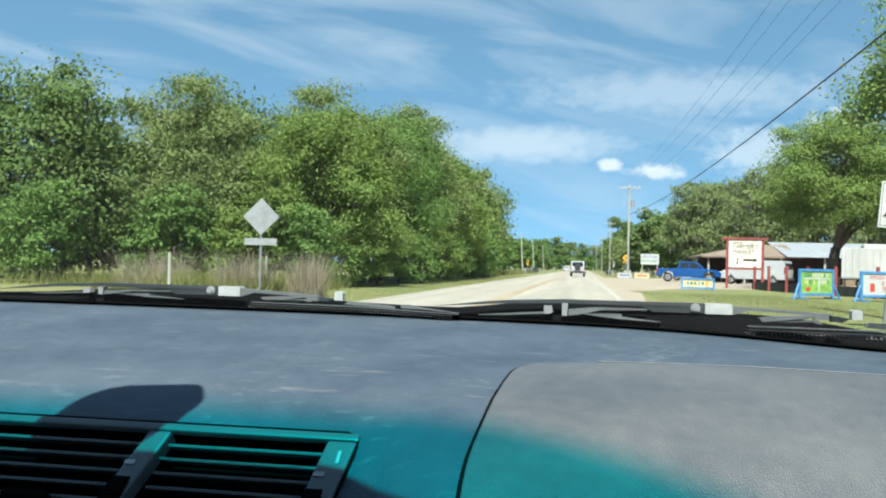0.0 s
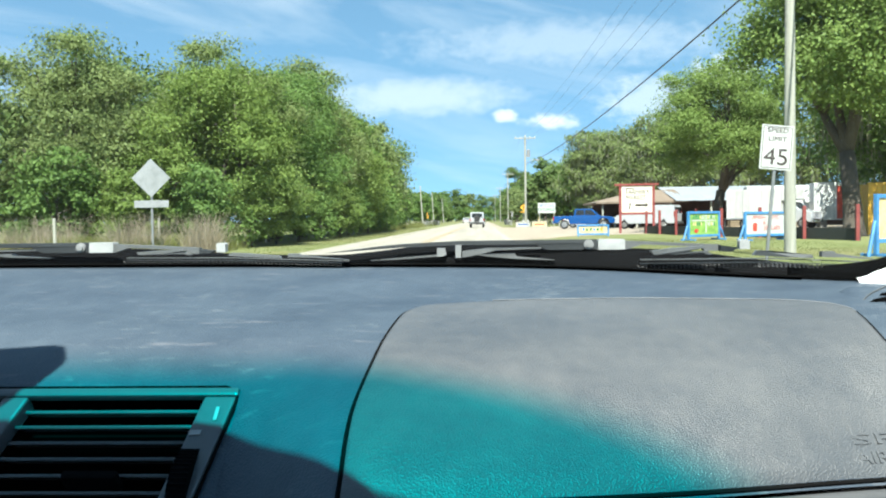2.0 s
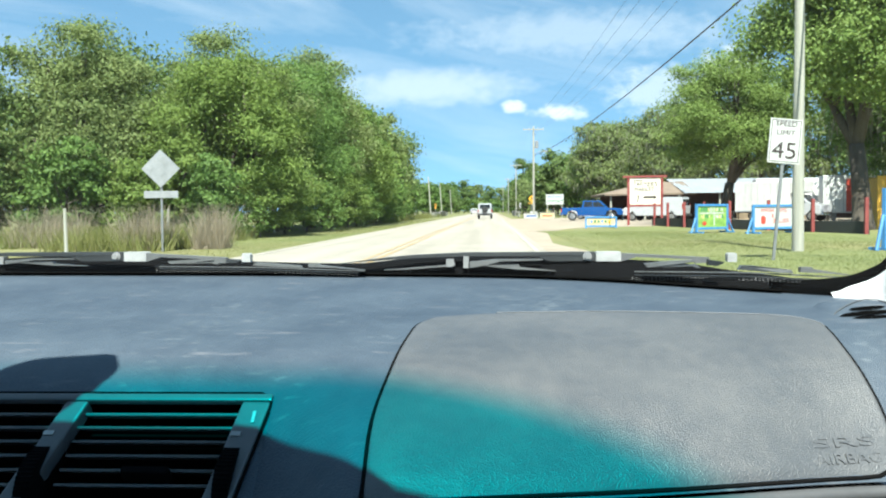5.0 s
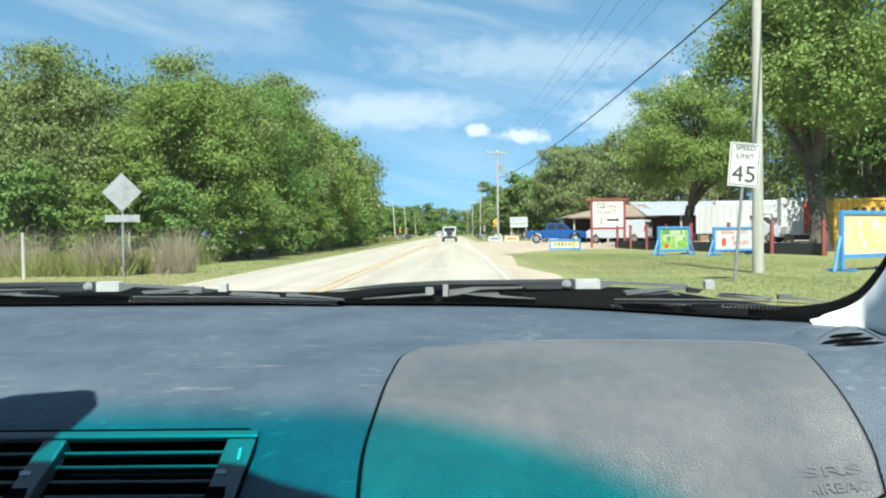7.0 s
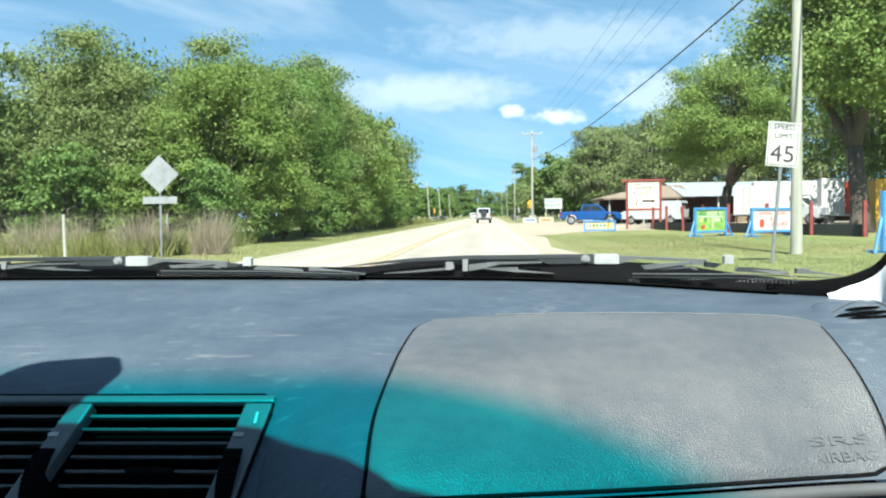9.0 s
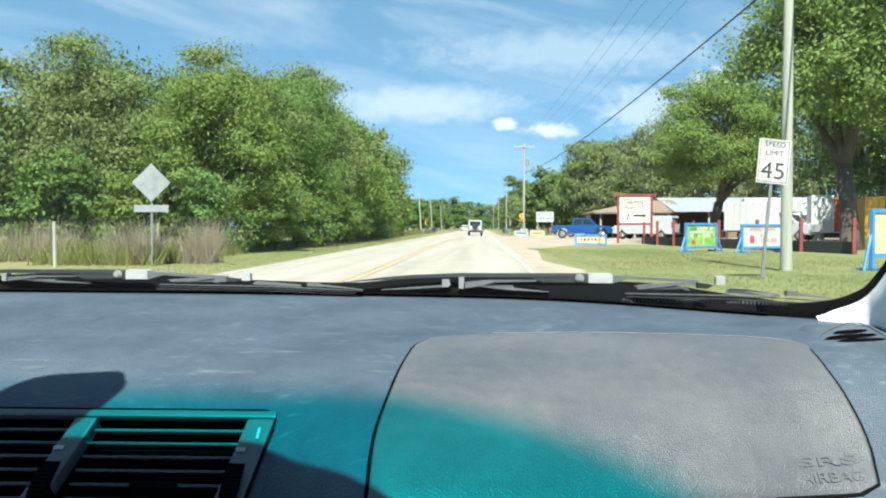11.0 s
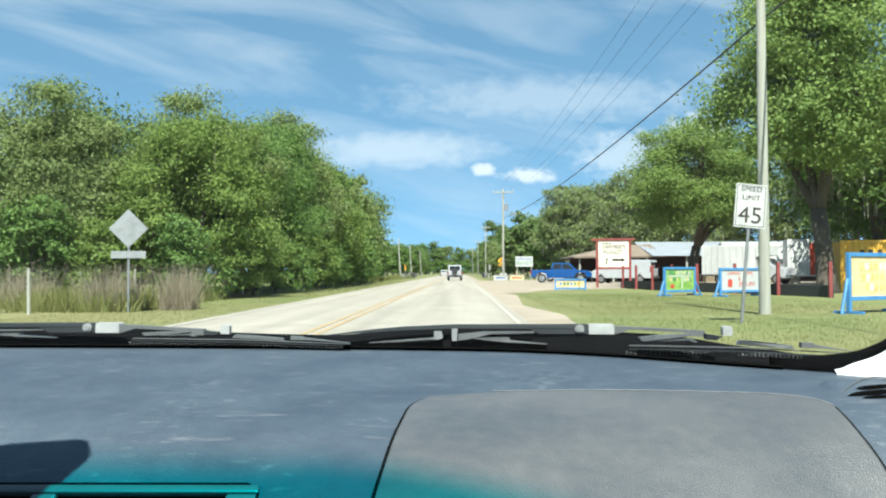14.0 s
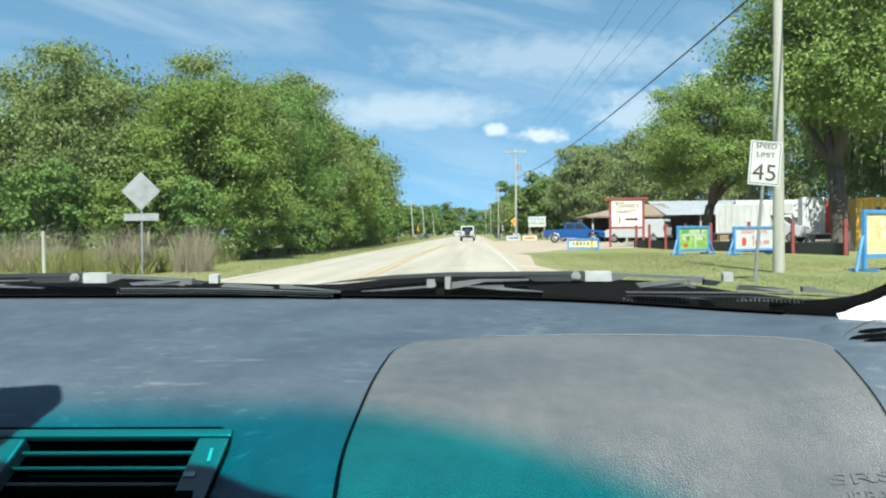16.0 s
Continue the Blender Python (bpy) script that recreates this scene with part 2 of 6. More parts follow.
def glass_pane(name, tint, gloss=0.04, dust=0.0):
    """Clear or tinted glass with a weak reflection; dust: how much of it a film of road dust covers."""
    m = bpy.data.materials.new(name)
    m.use_nodes = True
    nt = m.node_tree
    nt.nodes.remove(nt.nodes["Principled BSDF"])
    t = nt.nodes.new("ShaderNodeBsdfTransparent")
    t.inputs["Color"].default_value = (*tint, 1)
    g = nt.nodes.new("ShaderNodeBsdfGlossy")
    g.inputs["Roughness"].default_value = gloss
    f = nt.nodes.new("ShaderNodeLayerWeight")
    f.inputs["Blend"].default_value = 0.5
    pw = nt.nodes.new("ShaderNodeMath")
    pw.operation = "POWER"
    nt.links.new(f.outputs["Facing"], pw.inputs[0])
    pw.inputs[1].default_value = 4.0
    sc = nt.nodes.new("ShaderNodeMath")
    sc.operation = "MULTIPLY_ADD"
    nt.links.new(pw.outputs[0], sc.inputs[0])
    sc.inputs[1].default_value, sc.inputs[2].default_value = 0.10, 0.006
    ms = nt.nodes.new("ShaderNodeMixShader")
    nt.links.new(sc.outputs[0], ms.inputs["Fac"])
    nt.links.new(t.outputs[0], ms.inputs[1])
    nt.links.new(g.outputs[0], ms.inputs[2])
    last = ms.outputs[0]
    if dust:
        tc = nt.nodes.new("ShaderNodeTexCoord")
        n = nt.nodes.new("ShaderNodeTexNoise")
        n.inputs["Scale"].default_value, n.inputs["Detail"].default_value = 3.2, 4
        nt.links.new(tc.outputs["Object"], n.inputs["Vector"])
        r = nt.nodes.new("ShaderNodeMapRange")
        nt.links.new(n.outputs["Fac"], r.inputs["Value"])
        r.inputs["From Min"].default_value, r.inputs["From Max"].default_value = 0.38, 0.72
        r.inputs["To Min"].default_value, r.inputs["To Max"].default_value = dust * 0.25, dust
        d = nt.nodes.new("ShaderNodeBsdfTranslucent")
        d.inputs["Color"].default_value = (0.8, 0.79, 0.75, 1)
        md = nt.nodes.new("ShaderNodeMixShader")
        nt.links.new(r.outputs[0], md.inputs["Fac"])
        nt.links.new(last, md.inputs[1])
        nt.links.new(d.outputs[0], md.inputs[2])
        last = md.outputs[0]
    nt.links.new(last, nt.nodes["Material Output"].inputs["Surface"])
    return m


# One vinyl, two colours: dashboard holds blue sky sheen, cover holds sunlight and glints.
VINYL = surface("grey_vinyl", (0.033, 0.046, 0.064), (0.057, 0.074, 0.094), 0.52, 9, 45, 0, extra=vinyl_extra, spec=0.32)
VINYL_SUNLIT = surface("sunlit_grey_vinyl", (0.050, 0.056, 0.063), (0.092, 0.093, 0.094), 0.44, 9, 70, 0, extra=grain, spec=0.45)
VENT = surface("satin_grey_plastic", (0.062, 0.066, 0.070), (0.080, 0.083, 0.086), 0.38, 20, 300, 0.02)
SEAM = surface("dark_seam", (0.004, 0.004, 0.004), (0.006, 0.006, 0.006), 0.95, spec=0.03)
LIP = surface("pale_vinyl_lip", (0.10, 0.105, 0.112), (0.15, 0.155, 0.16), 0.75, 20, 200, 0.02, spec=0.2)
TRIM = surface("grey_trim", (0.055, 0.056, 0.058), (0.075, 0.075, 0.076), 0.5, 8, 120, 0.02)
# black rubber, and the painted dark inside vents and demister slots
BLACK = surface("black_rubber_and_duct_shade", (0.0012, 0.0012, 0.0012), (0.002, 0.002, 0.002), 0.95, 10, 100, 0.05, spec=0.02)
COWL = surface("black_cowl_plastic", (0.0022, 0.0022, 0.0024), (0.004, 0.004, 0.0042), 0.9, 8, 160, 0.05, spec=0.04)
ARM = surface("faded_black_metal", (0.016, 0.018, 0.019), (0.03, 0.032, 0.033), 0.5, 12, 160, 0.03)
GREYM = surface("grey_metal", (0.075, 0.077, 0.076), (0.115, 0.117, 0.115), 0.36, 12, 160, 0.03)
CLIPM = surface("pale_grey_metal", (0.16, 0.162, 0.16), (0.22, 0.22, 0.215), 0.4, 20, 120, 0.02)
CAP = surface("pale_grey_plastic", (0.223, 0.228, 0.223), (0.37, 0.37, 0.356), 0.4, 20, 120, 0.02)
PILLAR = surface("pale_pillar_cloth", (0.60, 0.60, 0.59), (0.70, 0.695, 0.68), 0.8, 30, 500, 0.05)
LINING = surface("grey_headliner", (0.1, 0.1, 0.0975), (0.125, 0.125, 0.122), 0.9, 20, 300, 0.05)
PAINT_DARK = surface("dark_grey_car_paint", (0.025, 0.026, 0.029), (0.03, 0.031, 0.034), 0.25, 4, 60, 0)
GLASS = glass_pane("windscreen_glass", (0.9, 0.94, 0.92), dust=0.004)
SIDEGLASS = surface("dark_car_glass", (0.0096, 0.0112, 0.0128), (0.016, 0.0176, 0.0192), 0.08, 3, 20, 0)
MIRROR = surface("mirror_back", (0.016, 0.016, 0.016), (0.024, 0.024, 0.024), 0.4)


def shade_band():
    """The windscreen's shade band: blue-green at the header, clearing downwards along the glass."""
    m = glass_pane("windscreen_shade_band", (1, 1, 1))
    nt = m.node_tree
    t = next(n for n in nt.nodes if n.type == "BSDF_TRANSPARENT")
    uv = nt.nodes.new("ShaderNodeUVMap")
    sp = nt.nodes.new("ShaderNodeSeparateXYZ")
    nt.links.new(uv.outputs[0], sp.inputs[0])
    r = nt.nodes.new("ShaderNodeMapRange")
    r.interpolation_type = "SMOOTHSTEP"
    nt.links.new(sp.outputs["Y"], r.inputs["Value"])
    r.inputs["From Min"].default_value, r.inputs["From Max"].default_value = 0.56, 0.82
    mx = nt.nodes.new("ShaderNodeMix")
    mx.data_type = "RGBA"
    nt.links.new(r.outputs[0], mx.inputs["Factor"])
    mx.inputs["A"].default_value, mx.inputs["B"].default_value = (0.0, 0.60, 0.64, 1), (0.9, 0.94, 0.92, 1)
    nt.links.new(mx.outputs["Result"], t.inputs["Color"])
    return m


BAND = shade_band()


# ------------------------------------------------------------------ building helpers
def empty(name, at=(0, 0, 0), rz=0.0):
    ob = new(name)
    ob.matrix_basis = pose(*at, 0, 0, rz)
    ob.empty_display_size = 0.2
    return ob


def part(name, bm, mat, parent=None, label="", smooth=False):
    """Links a bmesh as one mesh object under a thing or under a part."""
    me = bpy.data.meshes.new(name)
    bmesh.ops.recalc_face_normals(bm, faces=bm.faces) if len(bm.faces) < 30000 else None
    bm.to_mesh(me)
    bm.free()
    me.materials.append(mat)
    if smooth:
        for p in me.polygons:
            p.use_smooth = True
    ob = new(name, me)
    if parent:
        ob.parent = parent
    if label:
        ob["label"] = label
    return ob


def box(bm, lo, hi, bevel=0.0, m=None):
    """A box from corner to corner, with its edges rounded."""
    c = [(a + b) / 2 for a, b in zip(lo, hi)]
    s = [max(abs(b - a), 1e-5) for a, b in zip(lo, hi)]
    t = bmesh.new()
    bmesh.ops.create_cube(t, size=1.0, matrix=Matrix.Translation(c) @ Matrix.Diagonal((*s, 1)))
    if bevel:
        bmesh.ops.bevel(t, geom=t.edges[:], offset=min(bevel, min(s) * 0.45), segments=2, affect="EDGES", profile=0.6)
    join(bm, t, m)
    return bm


def join(bm, t, m=None):
    if m is not None:
        bmesh.ops.transform(t, matrix=m, verts=t.verts)
    me = bpy.data.meshes.new("scrap")
    t.to_mesh(me)
    t.free()
    bm.from_mesh(me)
    bpy.data.meshes.remove(me)


def rod(bm, a, b, r0, r1=None, n=10, caps=True):
    """A round tapered bar from a to b."""
    a, b = Vector(a), Vector(b)
    r1 = r0 if r1 is None else r1
    t = bmesh.new()
    bmesh.ops.create_cone(t, cap_ends=caps, segments=n, radius1=r0, radius2=r1, depth=(b - a).length)
    q = (b - a).to_track_quat("Z", "Y").to_matrix().to_4x4()
    join(bm, t, Matrix.Translation((a + b) / 2) @ q)
    return bm


def tube(bm, pts, r, n=6):
    """A round tube along points; r is a number or one for each point."""
    pts = [Vector(p) for p in pts]
    rs = [r] * len(pts) if isinstance(r, (int, float)) else r
    rings = []
    for i, p in enumerate(pts):
        d = (pts[min(i + 1, len(pts) - 1)] - pts[max(i - 1, 0)]).normalized()
        u = d.cross(Vector((0, 0, 1)))
        u = u.normalized() if u.length > 1e-4 else Vector((1, 0, 0))
        v = d.cross(u)
        rings.append([bm.verts.new(p + (u * math.cos(k * math.tau / n) + v * math.sin(k * math.tau / n)) * rs[i]) for k in range(n)])
    for a, b in zip(rings, rings[1:]):
        for k in range(n):
            bm.faces.new((a[k], a[(k + 1) % n], b[(k + 1) % n], b[k]))
    bm.faces.new(rings[0][::-1])
    bm.faces.new(rings[-1])
    return bm


def sheet(bm, rows, thick=None):
    """A skin over a grid of points; thick: a vector that gives it depth."""
    g = [[bm.verts.new(p) for p in r] for r in rows]
    for a, b in zip(g, g[1:]):
        for i in range(len(a) - 1):
            bm.faces.new((a[i], a[i + 1], b[i + 1], b[i]))
    if thick is not None:
        geo = bmesh.ops.extrude_face_region(bm, geom=bm.faces[:])
        bmesh.ops.translate(bm, vec=Vector(thick), verts=[v for v in geo["geom"] if isinstance(v, bmesh.types.BMVert)])
    return bm


def slab(bm, outline, depth, axis="y", bevel=0.0):
    """A prism: an outline of (a, b) pushed through depth (lo, hi) along x, y or z."""
    lo, hi = depth
    t = bmesh.new()
    put = {"x": lambda a, b, d: (d, a, b), "y": lambda a, b, d: (a, d, b), "z": lambda a, b, d: (a, b, d)}[axis]
    v0 = [t.verts.new(put(a, b, lo)) for a, b in outline]
    v1 = [t.verts.new(put(a, b, hi)) for a, b in outline]
    t.faces.new(v0)
    t.faces.new(v1[::-1])
    for i in range(len(outline)):
        j = (i + 1) % len(outline)
        t.faces.new((v0[j], v0[i], v1[i], v1[j]))
    bmesh.ops.recalc_face_normals(t, faces=t.faces)
    if bevel:
        bmesh.ops.bevel(t, geom=t.edges[:], offset=bevel, segments=2, affect="EDGES", profile=0.6)
    join(bm, t)
    return bm


def smooth_path(xs, ys, x):
    """A smooth curve through (xs, ys) at x."""
    if x <= xs[0]:
        return ys[0]
    if x >= xs[-1]:
        return ys[-1]
    i = max(k for k in range(len(xs) - 1) if xs[k] <= x)
    d = xs[i + 1] - xs[i]
    u = (x - xs[i]) / d

    def slope(k):
        if k == 0:
            return (ys[1] - ys[0]) / (xs[1] - xs[0])
        if k == len(xs) - 1:
            return (ys[-1] - ys[-2]) / (xs[-1] - xs[-2])
        return (ys[k + 1] - ys[k - 1]) / (xs[k + 1] - xs[k - 1])
    return ((2 * u ** 3 - 3 * u ** 2 + 1) * ys[i] + (u ** 3 - 2 * u ** 2 + u) * d * slope(i)
            + (-2 * u ** 3 + 3 * u ** 2) * ys[i + 1] + (u ** 3 - u ** 2) * d * slope(i + 1))


def words(text, size, depth, mat, parent, at, name="lettering", label="", width=None, height=None):
    """Raised lettering, standing in its own x-z plane, centred at `at` (a matrix)."""
    cu = bpy.data.curves.new("t", "FONT")
    cu.body, cu.size, cu.extrude, cu.align_x, cu.align_y = text, size, depth, "CENTER", "CENTER"
    tmp = new("t", cu)
    me = bpy.data.meshes.new_from_object(tmp.evaluated_get(bpy.context.evaluated_depsgraph_get()))
    bpy.data.objects.remove(tmp)
    xs = [v.co.x for v in me.vertices]
    zs = [v.co.y for v in me.vertices]
    fx = width / (max(xs) - min(xs)) if width else 1.0
    fz = height / (max(zs) - min(zs)) if height else 1.0
    me.transform(at @ pose(0, 0, 0, 90) @ Matrix.Diagonal((fx, fz, 1, 1)))
    me.materials.clear()
    me.materials.append(mat)
    me.name = name
    ob = new(name, me)
    ob.parent = parent
    if label:
        ob["label"] = label
    return ob


# ------------------------------------------------------------------ the car that the camera sits in
K = 0.8      # the cabin is drawn in units of 0.8 m about the eye point (0, 0, 1.1)


def cab(x, y, z):
    return Vector((K * x, K * y, 1.1 + K * (z - 1.1)))


car = tagged(empty("car", (0, CAR_Y, 0)), "dark compact car with a worn grey dashboard, on the road", "car")

FAR_X = [-1.20, -0.70, 0.0, 0.20, 0.36, 0.48, 0.66]
FAR_Y = [1.30, 1.36, 1.36, 1.33, 1.26, 1.17, 1.06]
FAR_A = [0.0790, 0.0787, 0.0839, 0.0900, 0.1000, 0.1086, 0.1200]
SS = [0.0, 0.35, 0.50, 0.62, 0.70, 0.78, 0.87, 1.0]
PROFILES = [
    (-1.20, [None, (1.07, .961), (.975, .956), (.905, .946), (.86, .931), (.823, .911), (.775, .869), (.72, .822)]),
    (-0.20, [None, (1.07, .961), (.975, .956), (.905, .946), (.86, .931), (.823, .911), (.775, .869), (.72, .822)]),
    (-0.08, [None, (1.095, .961), (1.00, .956), (.90, .943), (.83, .926), (.775, .910), (.72, .888), (.66, .855)]),
    (0.17, [None, (1.095, .961), (1.01, .954), (.925, .939), (.868, .919), (.825, .900), (.78, .872), (.745, .842)]),
    (0.42, [None, (1.05, .957), (1.00, .947), (.955, .928), (.925, .908), (.90, .886), (.875, .860), (.835, .828)]),
    (0.66, [None, (1.02, .955), (.98, .947), (.94, .928), (.915, .908), (.89, .886), (.87, .860), (.835, .828)]),
]


def far_edge(x):
    y = smooth_path(FAR_X, FAR_Y, x)
    return y, 1.1 - smooth_path(FAR_X, FAR_A, x) * y


def dash(x, s, lift=0.0):
    """The dashboard's skin: x across, s from the glass (0) to its lower edge (1)."""
    ys, zs = [], []
    for i in range(len(SS)):
        if i == 0:
            y, z = far_edge(x)
        else:
            y = smooth_path([p[0] for p in PROFILES], [p[1][i][0] for p in PROFILES], x)
            z = smooth_path([p[0] for p in PROFILES], [p[1][i][1] for p in PROFILES], x)
        ys.append(y)
        zs.append(z)
    y, z = smooth_path(SS, ys, s), smooth_path(SS, zs, s)
    if lift:
        s2 = min(s + 0.01, 1.0)
        y2, z2 = smooth_path(SS, ys, s2), smooth_path(SS, zs, s2)
        if s2 == s:
            y2, z2 = y, z
            y, z = smooth_path(SS, ys, s - 0.01), smooth_path(SS, zs, s - 0.01)
        n = Vector((0, z2 - z, -(y2 - y))).normalized()
        if s2 == s:
            y, z = y2, z2
        return cab(x, y + n.y * lift, z + n.z * lift)
    return cab(x, y, z)


VENT_L, VENT_R = -0.603, -0.190
DX = sorted(set([-1.2 + 0.03 * i for i in range(20)] + [VENT_L, VENT_R, -0.55, -0.5, -0.45, -0.4, -0.35, -0.3, -0.25]
                + [-0.16 + 0.02 * i for i in range(42)]))
DX = [x for x in DX if x <= VENT_L or x >= -0.56]
DS = [-0.04] + [0.78 * i / 26 for i in range(27)] + [0.78 + 0.22 * i / 9 for i in range(1, 10)]
bm = bmesh.new()
grid = [[bm.verts.new(dash(x, max(s, 0)) + (Vector((0, 0.015, -0.03)) if s < 0 else Vector())) for x in DX] for s in DS]
for j in range(len(DS) - 1):
    for i in range(len(DX) - 1):
        if DS[j] > 0.775 and VENT_L - 0.001 <= DX[i] and DX[i + 1] <= VENT_R + 0.001:
            continue
        bm.faces.new((grid[j][i], grid[j][i + 1], grid[j + 1][i + 1], grid[j + 1][i]))
dashboard = part("dashboard", bm, VINYL, car, "worn grey grained vinyl dashboard with pale scuffs", smooth=True)

# lower fascia and the pale strip under the airbag cover
bm = bmesh.new()
rows = []
for d, h in ((0.004, -0.004), (0.012, -0.02), (0.03, -0.05), (0.02, -0.2), (0.06, -0.42)):
    rows.append([dash(x, 1.0) + Vector((0, d, h)) for x in DX if x >= -0.2 or x <= VENT_L])
sheet(bm, rows)
part("lower_fascia", bm, VENT, car, "dark lower fascia", smooth=True)
bm = bmesh.new()
tube(bm, [dash(-0.08 + 0.02 * i, 1.0) + Vector((0, -0.002, -0.008)) for i in range(37)], 0.006, 8)
part("trim_strip", bm, TRIM, dashboard, "grey trim strip", smooth=True)


# airbag cover: a raised flap with rounded corners in the dashboard's skin
def cover_edges(s):
    """Left and right edges of the airbag cover at s."""
    u = max(s - 0.366, 0.0)
    left = smooth_path([0.366, 0.379, 0.414, 0.455, 0.497, 0.563, 0.664, 0.742, 0.814, 0.94], [0.06, 0.0098, -0.04, -0.054, -0.0635, -0.0687, -0.0763, -0.0807, -0.0833, -0.081], s)
    k2 = math.sqrt(max(0.0, 1 - (1 - min(u / 0.10, 1)) ** 2))
    right = smooth_path([0.44, 0.6, 0.7, 0.84, 0.9, 0.965], [0.4085, 0.4115, 0.417, 0.423, 0.420, 0.416], s) - (1 - k2) * 0.052
    v = max(s - 0.955, 0.0) / 0.03
    right -= 0.022 * (1 - math.sqrt(max(0.0, 1 - min(v, 1) ** 2)))
    return left, right


def on_cover(x, s, lift=0.0):
    """A point of the cover: its upper edge runs a little askew over the dashboard."""
    c = 0.030 - 0.052 * min(max(x / 0.40, 0.0), 1.0)
    return dash(x, s + c * max(0.0, 1 - abs(s - 0.366) / 0.2), lift)


CS = [0.366 + 0.619 * (1 - math.cos(math.pi / 2 * i / 34)) for i in range(35)]
bm = bmesh.new()
rows = []
for j, s in enumerate(CS):
    l, r = cover_edges(s)
    row = []
    for i in range(41):
        u = i / 40
        u = u * u * (3 - 2 * u)
        rim = i in (0, 40) or j in (0, 34)
        row.append(on_cover(l + (r - l) * u, s, -0.001 if rim else 0.0035))
    rows.append(row)
sheet(bm, rows)
cover = part("airbag_cover", bm, VINYL_SUNLIT, dashboard, "grained grey airbag cover flap", smooth=True)
seam = [on_cover(cover_edges(s)[0] - 0.001, s, 0.0006) for s in CS[::-1]] + [on_cover(cover_edges(CS[0])[0] + (cover_edges(CS[0])[1] - cover_edges(CS[0])[0]) * i / 24, CS[0] - 0.001, 0.0004) for i in range(1, 24)] \
    + [on_cover(cover_edges(s)[1] + 0.001, s, 0.0006) for s in CS] + [on_cover(cover_edges(CS[-1])[1] + (cover_edges(CS[-1])[0] - cover_edges(CS[-1])[1]) * i / 24, CS[-1] + 0.003, 0.0006) for i in range(1, 24)]
bm = bmesh.new()
tube(bm, seam, 0.0018, 6)
part("seam", bm, SEAM, cover, "dark seam")
# a thin pale line along the cover's upper and right edges
lip = [on_cover(0.03 + (cover_edges(CS[1])[1] - 0.03) * i / 30, CS[1] - 0.002, 0.0038) for i in range(30)] + [on_cover(cover_edges(q)[1] - 0.0006, q, 0.0036) for q in CS[1:14]]
part("cover_lip", tube(bmesh.new(), lip, 0.0006, 6), LIP, cover, "pale line along the upper lip")
# embossed letters on the cover
for line, s, w, h in (("SRS", 0.888, 0.058, 0.009), ("AIRBAG", 0.938, 0.060, 0.0095)):
    p0 = dash(0.368, s, 0.0042)
    dn = (dash(0.368, s + 0.01) - dash(0.368, s - 0.01)).normalized()
    right = (dash(0.388, s) - dash(0.348, s)).normalized()
    nrm = right.cross(-dn).normalized()
    m = Matrix((right, -nrm, -dn)).transposed().to_4x4()
    words(line, 0.02, 0.0006, VINYL_SUNLIT, cover, Matrix.Translation(p0) @ m, label="embossed letters", width=w, height=h)

# centre vents
TOPV = cab(VENT_R, 0.823, 0.911)
DOWN = Vector((0, -0.771, -0.637))
OUT = Vector((0, -0.637, 0.771))


def face(a, d, o=0.0):
    """A point on the vents' face: a from their right end (to the left is positive), d down the face, o out of it, in metres."""
    return TOPV + Vector((-a, 0, 0)) + DOWN * d + OUT * o


VW, VH = K * (VENT_R - VENT_L), 0.135
VM = VW / 2 - 0.012
MF = Matrix((Vector((1, 0, 0)), DOWN, OUT)).transposed().to_4x4()
MF.translation = TOPV


def fbox(bm, a0, a1, d0, d1, o0, o1, bevel=0.002):
    return box(bm, (-a1, d0, o0), (-a0, d1, o1), bevel, MF)


vents = part("centre_vents", fbox(fbox(bmesh.new(), 0.0, VW, 0.0, 0.007, -0.0025, 0.004, 0.002), 0.0, VW, VH - 0.01, VH, -0.014, 0.003, 0.003), VENT, car, "pair of black louvred air vents")
COLS = [(0.0, 0.022, 0.14), (VM - 0.009, VM + 0.009, 0.22), (VW - 0.022, VW, 0.10)]
for a0, a1, lean in COLS:
    d0, d1 = 0.0071, VH - 0.0101
    t = slab(bmesh.new(), [(-a1 - lean * d0, d0), (-a0 - lean * d0, d0), (-a0 - lean * d1, d1), (-a1 - lean * d1, d1)], (-0.010, 0.003), "z", 0.002)
    bm = bmesh.new()
    join(bm, t, MF)
    part("mullion", bm, VENT, vents)
part("vent_surround", fbox(bmesh.new(), -0.004, 0.02, 0.004, VH, -0.012, -0.0006, 0.0), VINYL, vents, "dashboard skin beside the vents")
for a0 in (0.016, VM + 0.007, VW - 0.012):
    bm = bmesh.new()
    t = bmesh.new()
    bmesh.ops.create_cone(t, cap_ends=True, segments=40, radius1=0.034, radius2=0.034, depth=0.012)
    join(bm, t, Matrix.Translation(face(a0 + 0.006, 0.072, -0.024)) @ pose(0, 0, 0, 0, 90, 0))
    for k in range(18):
        a = radians(-50 + 100 * k / 17) + math.pi * 0
        p = face(a0 + 0.006, 0.072 + 0.034 * math.sin(a), -0.024 + 0.034 * math.cos(a))
        box(bm, (-0.006, -0.0008, -0.0008), (0.006, 0.0008, 0.0008), 0, Matrix.Translation(p))
    part("thumb_wheel", bm, COWL, vents, "ribbed black thumb wheel")
    part("wheel_mark", fbox(bmesh.new(), a0 + 0.002, a0 + 0.010, 0.036, 0.040, 0.0032, 0.0042, 0.0004), CAP, vents, "white mark")
part("vent_mark", fbox(bmesh.new(), 0.010, 0.0125, 0.017, 0.028, 0.0032, 0.0042, 0.0004), CAP, vents, "white mark")
